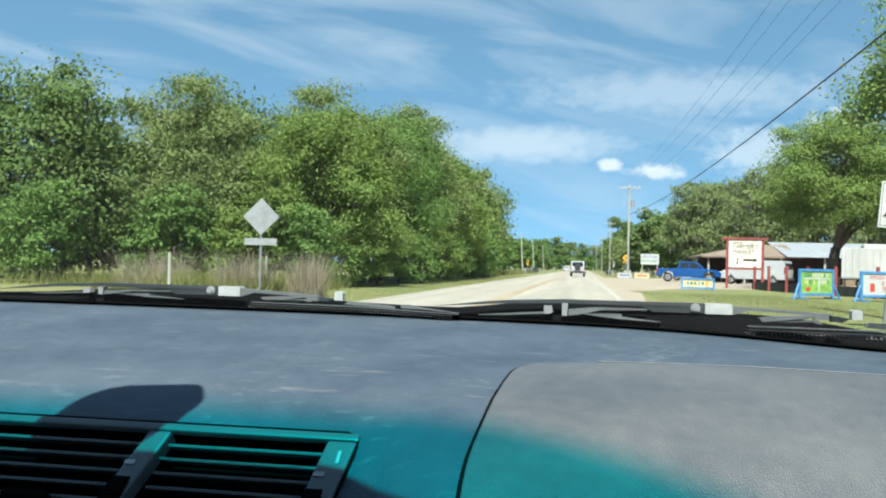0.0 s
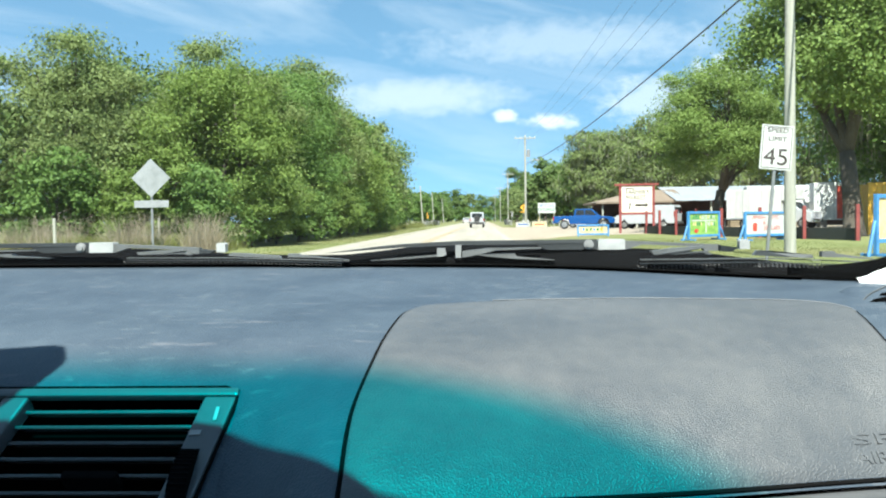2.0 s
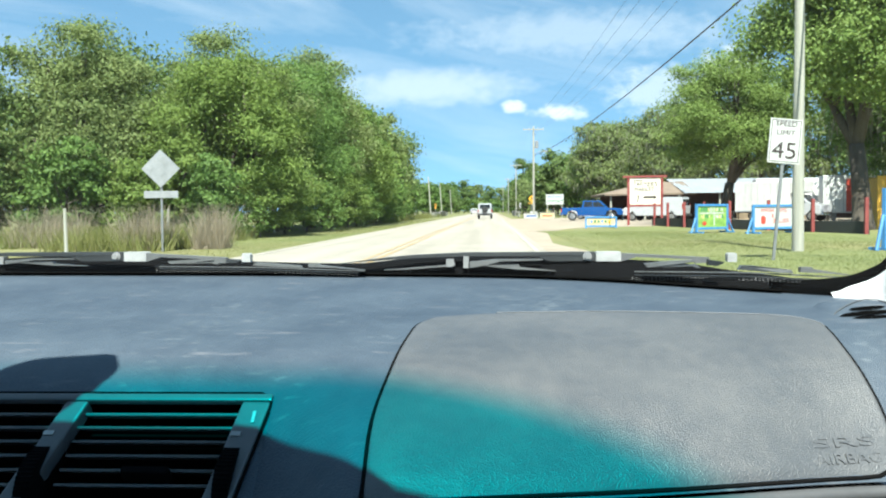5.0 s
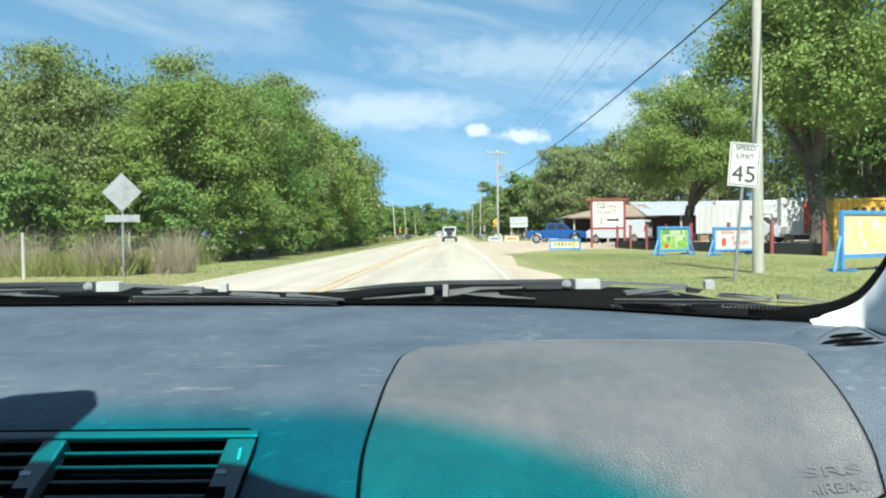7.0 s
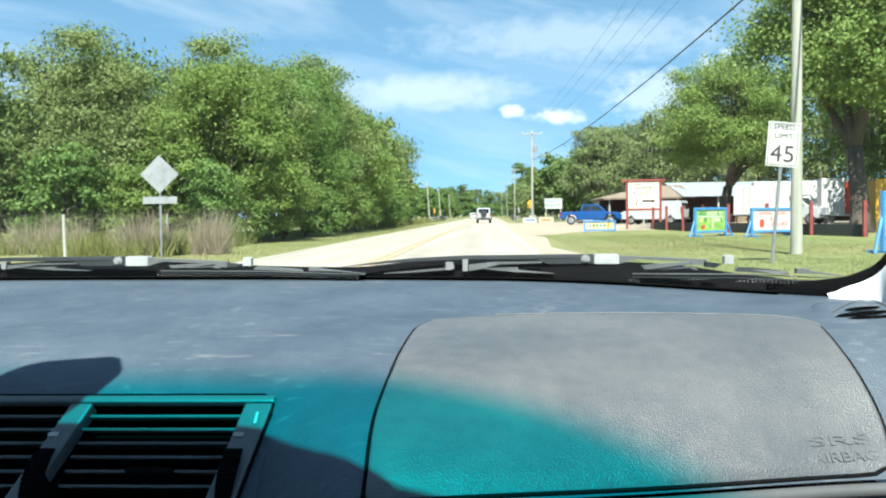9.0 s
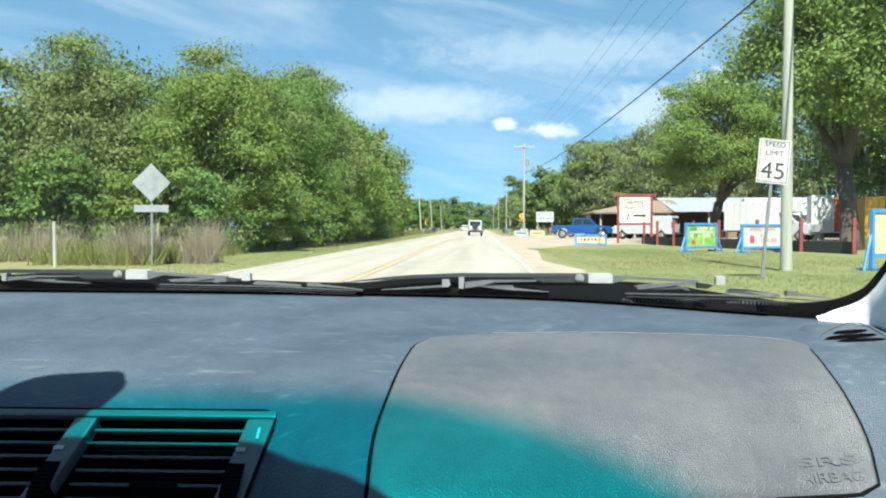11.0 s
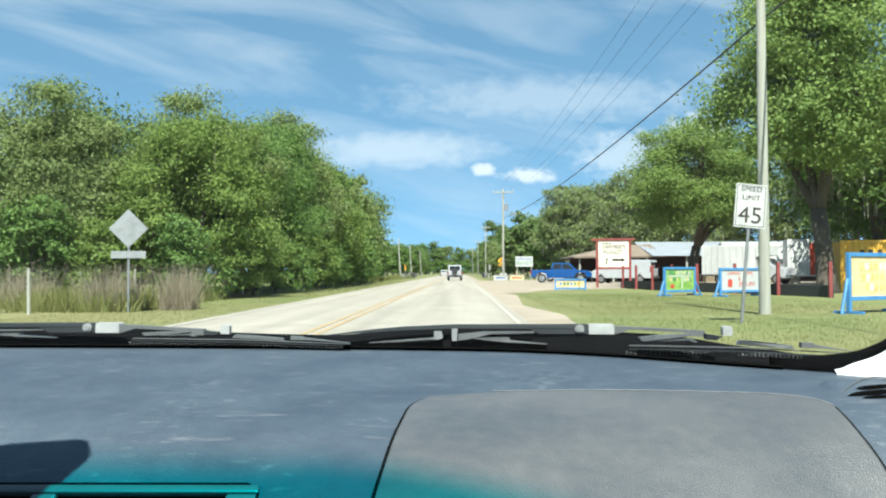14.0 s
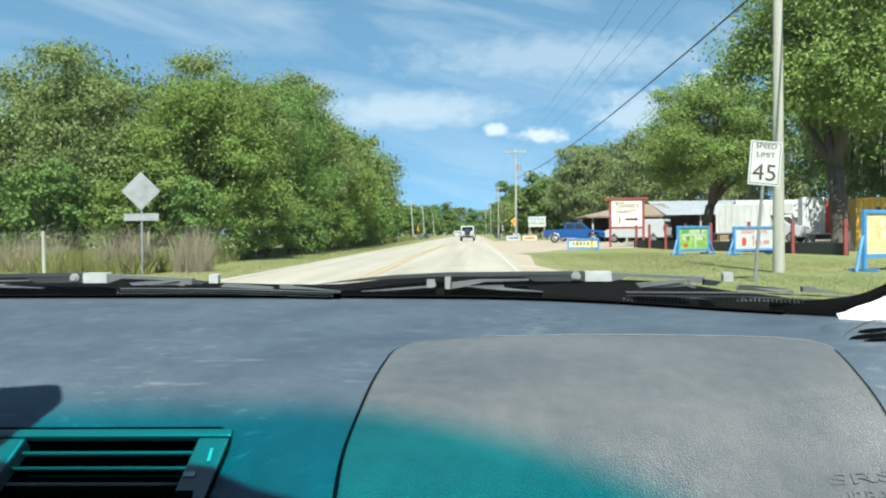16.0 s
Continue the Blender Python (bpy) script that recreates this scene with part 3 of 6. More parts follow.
for a0, a1 in ((0.022, VM - 0.009), (VM + 0.009, VW - 0.022)):
    # near-black sheet close behind the slats, painted as the duct's shade
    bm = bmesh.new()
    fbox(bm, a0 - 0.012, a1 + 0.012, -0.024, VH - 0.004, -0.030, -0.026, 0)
    part("vent_duct_shade", bm, BLACK, vents)
    for k in range(9):
        d = 0.0150 + 0.0127 * k
        t = bmesh.new()
        box(t, (-a1 - 0.006, -0.0011, -0.016), (-a0 - 0.0005, 0.0011, 0.0), 0.0006)
        bm = bmesh.new()
        join(bm, t, MF @ Matrix.Translation((0, d, -0.004)) @ pose(0, 0, 0, -29))
        part("slat", bm, VENT, vents)
    c = (a0 + a1) / 2
    part("vent_knob", fbox(bmesh.new(), c - 0.018, c + 0.018, 0.066, 0.0722, -0.014, 0.003, 0.002), COWL, vents, "small sliding tab")
bm = bmesh.new()
tube(bm, [face(0.14 * VH * 0.9 - 0.0015, VH * 0.9, 0.0008), face(0.001, 0.012, 0.0008), face(0.0012, 0.006, 0.001), face(0.0045, 0.0008, 0.001), face(0.010, -0.002, 0.001), face(VW, -0.002, 0.001)], 0.0013, 6)
part("seam", bm, SEAM, vents)

# demister grille at the dashboard's corner
def hood(x, y, lift=0.0):
    """The demister's raised hood: it rises towards the glass and falls away at both sides."""
    return cab(x, y, 0.949 + (y - 1.02) * 0.247 + lift - 0.010 * abs((x - 0.49) / 0.06) ** 6)


bm = bmesh.new()
HX = [0.430 + 0.0105 * k for k in range(12)]
rows = [[hood(x, y) + Vector((0, 0, dz)) for x in HX] for y, dz in ((1.0, -0.006), (1.02, -0.002), (1.04, 0), (1.06, 0), (1.08, 0), (1.10, 0), (1.112, 0), (1.120, -0.002), (1.126, -0.010), (1.13, -0.02))]
demist = part("demister_hood", sheet(bm, rows), VINYL, dashboard, "raised hood of a side demister", smooth=True)
# slots are not cut: black sheets on the hood paint their inner shade
for x0, x1, y0, y1, w in ((0.463, 0.511, 1.0795, 1.0905, 0.0055), (0.444, 0.517, 1.0610, 1.0760, 0.0062), (0.456, 0.525, 1.0510, 1.0600, 0.0055), (0.494, 0.535, 1.0440, 1.0450, 0.0030)):
    rows = []
    for k in (-1, 0, 1):
        row = []
        for i in range(11):
            u = i / 10
            full = (1 - abs(2 * u - 1) ** 3) ** 0.6 if 0 < i < 10 else 0.08
            row.append(hood(x0 + (x1 - x0) * u, y0 + (y1 - y0) * u + k * w * full, 0.0014))
        rows.append(row)
    part("demister_slot_shade", sheet(bmesh.new(), rows), BLACK, demist, "black sheet for a slot's inner shade")
rim = [(0.437, 1.066), (0.448, 1.078), (0.4621, 1.0907), (0.4827, 1.108), (0.4984, 1.1165), (0.5115, 1.1155), (0.5187, 1.1042), (0.5229, 1.0846), (0.526, 1.065)]
part("demister_rim", tube(bmesh.new(), [hood(x, y, 0.0012) for x, y in rim], 0.0007, 6), VENT, demist, "thin dark edge line")

# windscreen: lower edge follows the dashboard, header above
HEAD_Y, HEAD_Z = 0.24, 1.54


def screen(x, v):
    """The glass: v from its foot (0) to the header (1)."""
    y0, z0 = far_edge(x)
    w = max(-1.0, min(1.0, (x + 0.36) / 0.95))
    yh, zh = HEAD_Y - 0.14 * w * w, HEAD_Z - 0.05 * w * w
    xh = -0.36 + (x + 0.36) * (1 - 0.06 * v)
    bow = 0.01 * math.sin(math.pi * v)
    return cab(xh, y0 + 0.02 + (yh - y0 - 0.02) * v + bow * 0.4, z0 - 0.012 + (zh - z0 + 0.012) * v + bow)


GX = [-1.31 + 0.05 * i for i in range(39)]
GX = [x for x in GX if x < 0.525] + [0.53, 0.555]
V_BAND = 0.62
bm = sheet(bmesh.new(), [[screen(x, V_BAND * j / 16) for x in GX] for j in range(17)])
screen_ob = part("windscreen", bm, GLASS, car, "clear raked windscreen with a blue-green shade band", smooth=True)
bm = bmesh.new()
uvl = bm.loops.layers.uv.new("UVMap")
NB = 10
g = [[bm.verts.new(screen(x, 1 - (1 - V_BAND) * j / NB)) for x in GX] for j in range(NB + 1)]
for j in range(NB):
    for i in range(len(GX) - 1):
        f = bm.faces.new((g[j][i], g[j][i + 1], g[j + 1][i + 1], g[j + 1][i]))
        for lp, (a, b) in zip(f.loops, ((i, j), (i + 1, j), (i + 1, j + 1), (i, j + 1))):
            w = max(0.0, GX[a] + 0.36) / 0.95
            lp[uvl].uv = (a / len(GX), b / NB + max(-0.02, 0.56 * w - 0.168))
part("shade_band", bm, BAND, screen_ob, "blue-green tinted strip", smooth=True)
# black border of the glass: along the foot and up round the corner
bm = bmesh.new()
sheet(bm, [[screen(x, v) + Vector((0, -0.004, 0.002)) for x in [q for q in GX if q < 0.41] + [0.425]] for v in (-0.004, 0.01, 0.022)], (0, 0.002, 0.002))
part("foot_border", bm, BLACK, screen_ob, "black border of the glass")


INNER = [(.4198, 1.25, .988), (.467, 1.21, .9919), (.4964, 1.19, .9972), (.5043, 1.17, 1.0017), (.5167, 1.16, 1.0083), (.5281, 1.145, 1.0182), (.5333, 1.125, 1.0343), (.538, 1.105, 1.0539), (.542, 1.09, 1.0711), (.545, 1.075, 1.0858),
         (.556, 1.0, 1.14), (.575, .85, 1.24), (.59, .6, 1.39), (.59, .3, 1.52)]
OUTER = [(.4196, 1.25, .9615), (.4666, 1.21, .9660), (.4834, 1.19, .9725), (.4953, 1.17, .9852), (.5164, 1.16, .9947), (.5278, 1.145, 1.0055), (.5329, 1.125, 1.0204), (.5377, 1.105, 1.0403), (.541, 1.09, 1.0576), (.546, 1.075, 1.0725),
         (.563, 1.0, 1.126), (.583, .85, 1.225), (.60, .6, 1.375), (.60, .3, 1.505)]
# the ridge of the pillar's pale foot, from the dashboard up
RIDGE = [(.4751, 1.165, .977), (.4942, 1.15, .9773), (.516, 1.135, .9779), (.526, 1.12, .9857), (.5279, 1.10, .9966), (.529, 1.08, 1.0133), (.53, 1.06, 1.0373), (.531, 1.045, 1.056), (.545, .98, 1.11), (.57, .83, 1.21), (.59, .58, 1.36), (.59, .28, 1.49)]


def along(line, t, d=(0, 0, 0)):
    """A point at t along the glass's edge, moved by d."""
    ks = list(range(len(line)))
    return cab(*[smooth_path(ks, [p[k] for p in line], t) + d[k] for k in range(3)])


TT = [13 * k / 90 for k in range(91)]
bm = sheet(bmesh.new(), [[along(INNER, t, (0, -0.004, 0)) for t in TT], [along(INNER, t, (0, -0.006, 0)).lerp(along(OUTER, t, (0, -0.006, 0)), 0.5) for t in TT], [along(OUTER, t, (0, -0.006, 0)) for t in TT]], (0, 0.003, 0.0))
part("corner_border", bm, BLACK, screen_ob, "black rounded border of the glass", smooth=True)
# pillar trims
TP = [2 + 11 * k / 80 for k in range(81)]


def foot_of_pillar(t):
    a, b = along(OUTER, t, (0, -0.004, 0.0)), along(RIDGE, t - 2)
    m = a.lerp(b, 0.5) + Vector((-0.002, -0.003, 0.002))
    return [a, m, b, b + Vector((0.003, -0.005, -0.010)), b + Vector((0.016, -0.010, -0.04)), b + Vector((0.05, -0.02, -0.12))]


cols = [foot_of_pillar(t) for t in TP]
bm = sheet(bmesh.new(), [[c[k] for c in cols] for k in range(6)])
part("pillar_trim", bm, PILLAR, car, "pale cloth-covered windscreen pillar", smooth=True)
bm = bmesh.new()
sheet(bm, [[screen(-1.31 + dx, v) + Vector((0, -0.01, 0)) for v in (0, 0.2, 0.4, 0.6, 0.8, 1.0)] for dx in (0.0, -0.05, -0.12)])
part("pillar_trim", bm, PILLAR, car, smooth=True)
# header, roof, sides and tail close the cabin
bm = bmesh.new()
hx = [-1.45 + 0.06 * i for i in range(36)]
rows = [[screen(min(max(x, -1.31), 0.60), 1.0) + Vector((K * (x - min(max(x, -1.31), 0.60)) * 0.9, -dy, dz)) for x in hx] for dy, dz in ((0.0, -0.006), (0.05, -0.012), (0.06, 0.01), (0.35, 0.06), (0.9, 0.08), (1.5, 0.03), (1.75, -0.06))]
sheet(bm, rows, (0, 0, 0.03))
part("roof", bm, LINING, car, "pale grey headlining under the roof", smooth=True)
bm = bmesh.new()
rows = [[screen(min(max(x, -1.31), 0.60), 1.0) + Vector((K * (x - min(max(x, -1.31), 0.60)) * 0.9, -dy, dz)) for x in hx] for dy, dz in ((0.09, 0.043), (0.35, 0.10), (0.9, 0.125), (1.5, 0.08), (1.76, -0.01), (1.80, -0.08))]
sheet(bm, rows, (0, 0, 0.004))
part("roof_panel", bm, PAINT_DARK, car, "dark painted roof panel", smooth=True)
for x0, x1 in ((-1.03, -0.99), (0.45, 0.49)):
    bm = bmesh.new()
    box(bm, (x0, -1.6, 0.30), (x1, 0.95, 0.93), 0.02)
    part("door", bm, PAINT_DARK, car, "dark lower door")
    bm = bmesh.new()
    slab(bm, [(-0.45, 0.93), (-0.57, 0.93), (-0.60, 1.36), (-0.52, 1.36)], (x0, x1), "x")
    part("door_pillar", bm, LINING, car)
    bm = bmesh.new()
    slab(bm, [(-1.25, 0.93), (-1.65, 0.93), (-1.55, 1.30), (-1.35, 1.36), (-1.15, 1.36)], (x0, x1), "x")
    part("rear_pillar", bm, LINING, car)
bm = bmesh.new()
box(bm, (-1.0, -1.65, 0.3), (0.46, -1.60, 0.95), 0.01)
box(bm, (-1.0, -1.60, 0.26), (0.46, 1.0, 0.30), 0.01)
part("cabin_floor", bm, COWL, car)
bm = bmesh.new()
sheet(bm, [[(-1.03 + 1.52 * i / 10, y, z - 0.05 * abs(i / 5 - 1) ** 3) for i in range(11)] for y, z in ((1.28, 0.87), (1.5, 0.885), (1.9, 0.84), (2.25, 0.74), (2.33, 0.60), (2.33, 0.30))], (0, 0, -0.02))
part("bonnet", bm, PAINT_DARK, car, "dark bonnet", smooth=True)
bm = bmesh.new()
sheet(bm, [[(-1.03 + 1.52 * i / 10, y, z) for i in range(11)] for y, z in ((-1.62, 0.98), (-1.9, 0.97), (-2.2, 0.93), (-2.25, 0.6), (-2.2, 0.3))], (0, 0, -0.02))
part("boot", bm, PAINT_DARK, car, "dark boot lid", smooth=True)
for x0, x1 in ((-1.03, -1.0), (0.46, 0.49)):
    part("wing", box(bmesh.new(), (x0, 0.96, 0.32), (x1, 2.3, 0.78), 0.012), PAINT_DARK, car)
    part("rear_wing", box(bmesh.new(), (x0, -2.2, 0.32), (x1, -1.61, 0.92), 0.012), PAINT_DARK, car)
for x in (-0.93, 0.39):
    for y in (1.72, -1.0):
        bm = bmesh.new()
        t = bmesh.new()
        bmesh.ops.create_cone(t, cap_ends=True, segments=32, radius1=0.31, radius2=0.31, depth=0.2)
        bmesh.ops.bevel(t, geom=[e for e in t.edges if len(e.link_faces) == 2 and abs(e.calc_face_angle(0)) > 1], offset=0.03, segments=2, affect="EDGES")
        join(bm, t, Matrix.Translation((x, y, 0.318)) @ pose(0, 0, 0, 0, 90, 0))
        part("wheel", bm, BLACK, car)
bm = bmesh.new()
t = bmesh.new()
slab(t, [(sx * 0.025 + 0.026 * math.cos(a) + 0.40 * (sz * 0.016 + 0.029 * math.sin(a)), sz * 0.016 + 0.029 * math.sin(a)) for sx, sz, a0 in ((1, 1, 0), (-1, 1, 90), (-1, -1, 180), (1, -1, 270)) for a in [radians(a0 + 15 * k) for k in range(7)]], (-0.012, 0.012), "y", 0.0)
join(bm, t, Matrix.Translation(cab(-0.418, 0.513, 1.40)) @ pose(0, 0, 0, -20, 10, 16))
rod(bm, cab(-0.44, 0.515, 1.41), cab(-0.44, 0.47, 1.45), 0.008)
part("rear_view_mirror", bm, MIRROR, car, "black rear-view mirror", smooth=False)

# an unseen panel under the header, added to cast the slanting shade by the vents
bm = bmesh.new()
blocker_pts = [cab(-1.02, 0.42, 1.436), cab(-0.21, 0.415, 1.438), cab(-0.17, 0.405, 1.443), cab(-0.08, 0.29, 1.505), cab(-0.022, 0.218, 1.535), cab(-1.02, 0.218, 1.535)]
lo = [bm.verts.new(p) for p in blocker_pts]
hi = [bm.verts.new(p + Vector((0, 0.006, 0.014))) for p in blocker_pts]
bm.faces.new(lo)
bm.faces.new(hi[::-1])
for i in range(len(blocker_pts)):
    bm.faces.new((lo[i], lo[(i + 1) % len(blocker_pts)], hi[(i + 1) % len(blocker_pts)], hi[i]))
part("shade_blocker", bm, LINING, car, "unseen grey panel added to shade the dashboard")

# cowl and wipers outside the glass
bm = bmesh.new()
cx = [-1.25 + 0.05 * i for i in range(37)]


def cowl_top(x):
    return smooth_path([-1.2, -0.98, -0.79, -0.6, -0.46, -0.40, -0.20, -0.10, 0.0, 0.17, 0.25, 0.33, 0.38, 0.45, 0.55, 0.66], [1.006, 1.008, 1.018, 1.018, 1.012, 1.007, 1.003, 1.014, 1.0165, 1.014, 1.0095, 1.006, 0.998, 0.991, 0.978, 0.965], x)


sheet(bm, [[cab(x, far_edge(x)[0] + dy, cowl_top(x) + dz) for x in cx] for dy, dz in ((0.030, -0.05), (0.04, -0.030), (0.055, -0.012), (0.075, -0.003), (0.13, -0.002), (0.22, -0.02), (0.34, -0.06))])
part("cowl", bm, COWL, car, "black plastic cowl under the wipers", smooth=True)
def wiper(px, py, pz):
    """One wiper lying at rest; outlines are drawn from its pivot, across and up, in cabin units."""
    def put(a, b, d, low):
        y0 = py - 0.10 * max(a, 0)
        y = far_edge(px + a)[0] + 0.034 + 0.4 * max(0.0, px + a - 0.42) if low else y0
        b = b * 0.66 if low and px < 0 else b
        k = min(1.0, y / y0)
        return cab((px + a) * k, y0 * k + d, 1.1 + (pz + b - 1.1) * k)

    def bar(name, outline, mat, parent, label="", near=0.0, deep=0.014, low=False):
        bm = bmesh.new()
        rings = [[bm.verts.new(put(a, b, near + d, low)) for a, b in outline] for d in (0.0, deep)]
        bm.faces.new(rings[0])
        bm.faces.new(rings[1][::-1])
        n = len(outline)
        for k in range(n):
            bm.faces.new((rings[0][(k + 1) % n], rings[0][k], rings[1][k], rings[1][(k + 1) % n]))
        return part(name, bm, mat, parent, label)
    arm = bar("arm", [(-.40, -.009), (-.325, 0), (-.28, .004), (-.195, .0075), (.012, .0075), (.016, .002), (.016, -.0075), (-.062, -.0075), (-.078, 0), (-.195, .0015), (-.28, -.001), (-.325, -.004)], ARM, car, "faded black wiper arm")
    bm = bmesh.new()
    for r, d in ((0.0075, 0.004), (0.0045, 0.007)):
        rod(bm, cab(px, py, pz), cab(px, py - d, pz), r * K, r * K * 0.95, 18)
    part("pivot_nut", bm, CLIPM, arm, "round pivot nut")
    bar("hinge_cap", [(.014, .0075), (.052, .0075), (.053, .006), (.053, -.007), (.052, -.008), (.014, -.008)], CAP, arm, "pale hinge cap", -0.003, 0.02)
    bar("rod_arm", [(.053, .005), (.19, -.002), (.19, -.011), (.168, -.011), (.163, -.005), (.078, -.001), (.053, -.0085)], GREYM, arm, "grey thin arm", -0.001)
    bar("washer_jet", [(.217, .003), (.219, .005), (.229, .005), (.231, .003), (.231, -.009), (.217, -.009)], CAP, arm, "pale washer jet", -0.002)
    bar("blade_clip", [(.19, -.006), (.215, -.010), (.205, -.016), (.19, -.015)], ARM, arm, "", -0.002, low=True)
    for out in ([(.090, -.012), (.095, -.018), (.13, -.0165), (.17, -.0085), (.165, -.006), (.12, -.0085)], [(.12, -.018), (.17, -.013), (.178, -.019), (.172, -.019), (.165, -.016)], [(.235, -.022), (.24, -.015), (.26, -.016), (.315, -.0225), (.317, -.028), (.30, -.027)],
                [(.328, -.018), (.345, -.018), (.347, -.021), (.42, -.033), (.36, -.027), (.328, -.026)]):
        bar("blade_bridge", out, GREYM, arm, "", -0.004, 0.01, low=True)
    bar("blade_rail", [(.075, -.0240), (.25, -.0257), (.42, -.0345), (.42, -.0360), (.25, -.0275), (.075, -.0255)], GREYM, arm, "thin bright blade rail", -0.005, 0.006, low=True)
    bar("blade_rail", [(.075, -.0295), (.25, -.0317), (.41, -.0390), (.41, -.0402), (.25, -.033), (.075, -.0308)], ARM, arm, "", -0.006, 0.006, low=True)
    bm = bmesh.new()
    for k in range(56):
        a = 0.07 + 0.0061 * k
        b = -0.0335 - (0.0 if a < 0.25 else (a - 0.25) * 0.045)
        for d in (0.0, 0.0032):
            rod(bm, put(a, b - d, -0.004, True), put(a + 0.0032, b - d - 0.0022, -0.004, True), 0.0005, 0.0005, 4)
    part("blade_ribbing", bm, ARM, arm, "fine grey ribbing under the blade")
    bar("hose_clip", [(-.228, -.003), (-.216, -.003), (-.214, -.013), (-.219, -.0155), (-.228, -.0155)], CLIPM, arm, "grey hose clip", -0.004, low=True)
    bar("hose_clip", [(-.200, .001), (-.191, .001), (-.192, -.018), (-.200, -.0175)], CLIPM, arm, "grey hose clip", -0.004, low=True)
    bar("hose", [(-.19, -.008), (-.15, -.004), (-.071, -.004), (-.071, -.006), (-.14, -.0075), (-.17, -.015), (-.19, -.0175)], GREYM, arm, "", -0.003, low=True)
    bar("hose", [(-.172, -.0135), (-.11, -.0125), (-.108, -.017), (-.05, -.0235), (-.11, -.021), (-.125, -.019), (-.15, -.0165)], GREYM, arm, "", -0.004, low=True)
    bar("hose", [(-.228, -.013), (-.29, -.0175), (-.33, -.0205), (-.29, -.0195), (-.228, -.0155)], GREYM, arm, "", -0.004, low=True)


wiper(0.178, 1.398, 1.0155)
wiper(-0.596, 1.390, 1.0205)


# ------------------------------------------------------------------ ground and road
GRASS = surface("roadside_grass", (0.085, 0.105, 0.026), (0.145, 0.155, 0.05), 0.9, 0.6, 14, 0.4, extra=grass_extra)
ASPHALT = surface("sun_bleached_asphalt", (0.24, 0.218, 0.174), (0.318, 0.29, 0.24), 0.85, 0.7, 60, 0.25, extra=road_extra)
GRAVEL = surface("sandy_gravel", (0.20, 0.162, 0.118), (0.31, 0.262, 0.20), 0.95, 0.5, 30, 0.4)
YELLOW = surface("worn_yellow_paint", (0.27, 0.165, 0.05), (0.30, 0.25, 0.17), 0.85, 1.5, 14, 0.2)
WHITE_LINE = surface("worn_white_paint", (0.27, 0.243, 0.193), (0.36, 0.335, 0.285), 0.85, 2, 14, 0.2)
CONCRETE = surface("weathered_concrete", (0.15, 0.14, 0.125), (0.238, 0.227, 0.205), 0.9, 1.2, 30, 0.2)

RIGHT, MID, LEFT = 1.45, -2.60, -6.1


def bend(y):
    """The road's sideways drift far ahead."""
    return -0.00002 * max(0.0, y - 150.0) ** 2


STEPS = [-120, -80, -40, -20, 0, 10, 20, 30, 40, 60, 80, 100, 130, 160, 200, 250, 300, 340]
bm = bmesh.new()
sheet(bm, [[(-3000 + 6000 * i / 8, -3000 + 6000 * j / 8, 0) for i in range(9)] for j in range(9)], (0, 0, -1))
tagged(part("ground", bm, GRASS), "mown roadside grass with dry straw patches", "grass", kind="structure")
bm = sheet(bmesh.new(), [[(x + bend(y), y, 0.015 + 0.03 * (1 - ((x - MID) / 4) ** 2)) for x in (LEFT, -4.4, MID, -0.6, RIGHT)] for y in STEPS], (0, 0, -0.06))
tagged(part("road", bm, ASPHALT), "pale sun-bleached two-lane asphalt road", "road", kind="structure")
for nm, x0, mat, lab in (("center_line", MID - 0.17, YELLOW, "worn yellow line on the road"), ("center_line", MID + 0.07, YELLOW, "worn yellow line on the road"),
                         ("edge_line", RIGHT - 0.30, WHITE_LINE, "worn white edge line on the road"), ("edge_line", LEFT + 0.20, WHITE_LINE, "worn white edge line on the road")):
    bm = sheet(bmesh.new(), [[(x + bend(y), y, 0.019 + 0.03 * (1 - ((x - MID) / 4) ** 2)) for x in (x0, x0 + 0.11)] for y in STEPS], (0, 0, 0.004))
    tagged(part(nm, bm, mat), lab, "road marking", kind="structure")
# sandy shoulder and the market's gravel lot
random.seed(4)
bm = bmesh.new()
lot = [(1.35, 27), (3.4, 29), (4.6, 33), (7.5, 37), (13, 40), (22, 42), (40, 44), (40, 96), (12, 98), (6, 92), (3.2, 86), (1.35, 84)]
lot = [(x + random.uniform(-0.25, 0.25) * (x > 1.4), y + random.uniform(-0.5, 0.5)) for x, y in lot]
slab(bm, lot, (-0.05, 0.012), "z")
tagged(part("gravel_lot", bm, GRAVEL), "sandy gravel parking lot beside the road", "parking lot", kind="structure")
bm = sheet(bmesh.new(), [[(1.35 + bend(y), y, 0.010), (2.3 + 0.35 * math.sin(y * 0.35) + bend(y), y, 0.006)] for y in range(-60, 300, 6)], (0, 0, -0.05))
tagged(part("shoulder", bm, GRAVEL), "sandy shoulder along the road", "shoulder", kind="structure")

# ------------------------------------------------------------------ plants
LEAF_MID = leafy("leaves_mid_green", (0.065, 0.125, 0.030), (0.18, 0.27, 0.075), 0.42)
LEAF_LIGHT = leafy("leaves_fresh_green", (0.085, 0.135, 0.030), (0.215, 0.29, 0.075))
LEAF_OAK = leafy("leaves_oak_green", (0.10, 0.165, 0.038), (0.25, 0.33, 0.095), 0.42)
LEAF_DARK = leafy("leaves_dark_green", (0.07, 0.118, 0.036), (0.16, 0.22, 0.07))
LEAF_OLIVE = leafy("leaves_olive", (0.095, 0.135, 0.045), (0.235, 0.285, 0.105))
MOSS = leafy("grey_moss", (0.16, 0.17, 0.11), (0.26, 0.27, 0.19), 0.3)
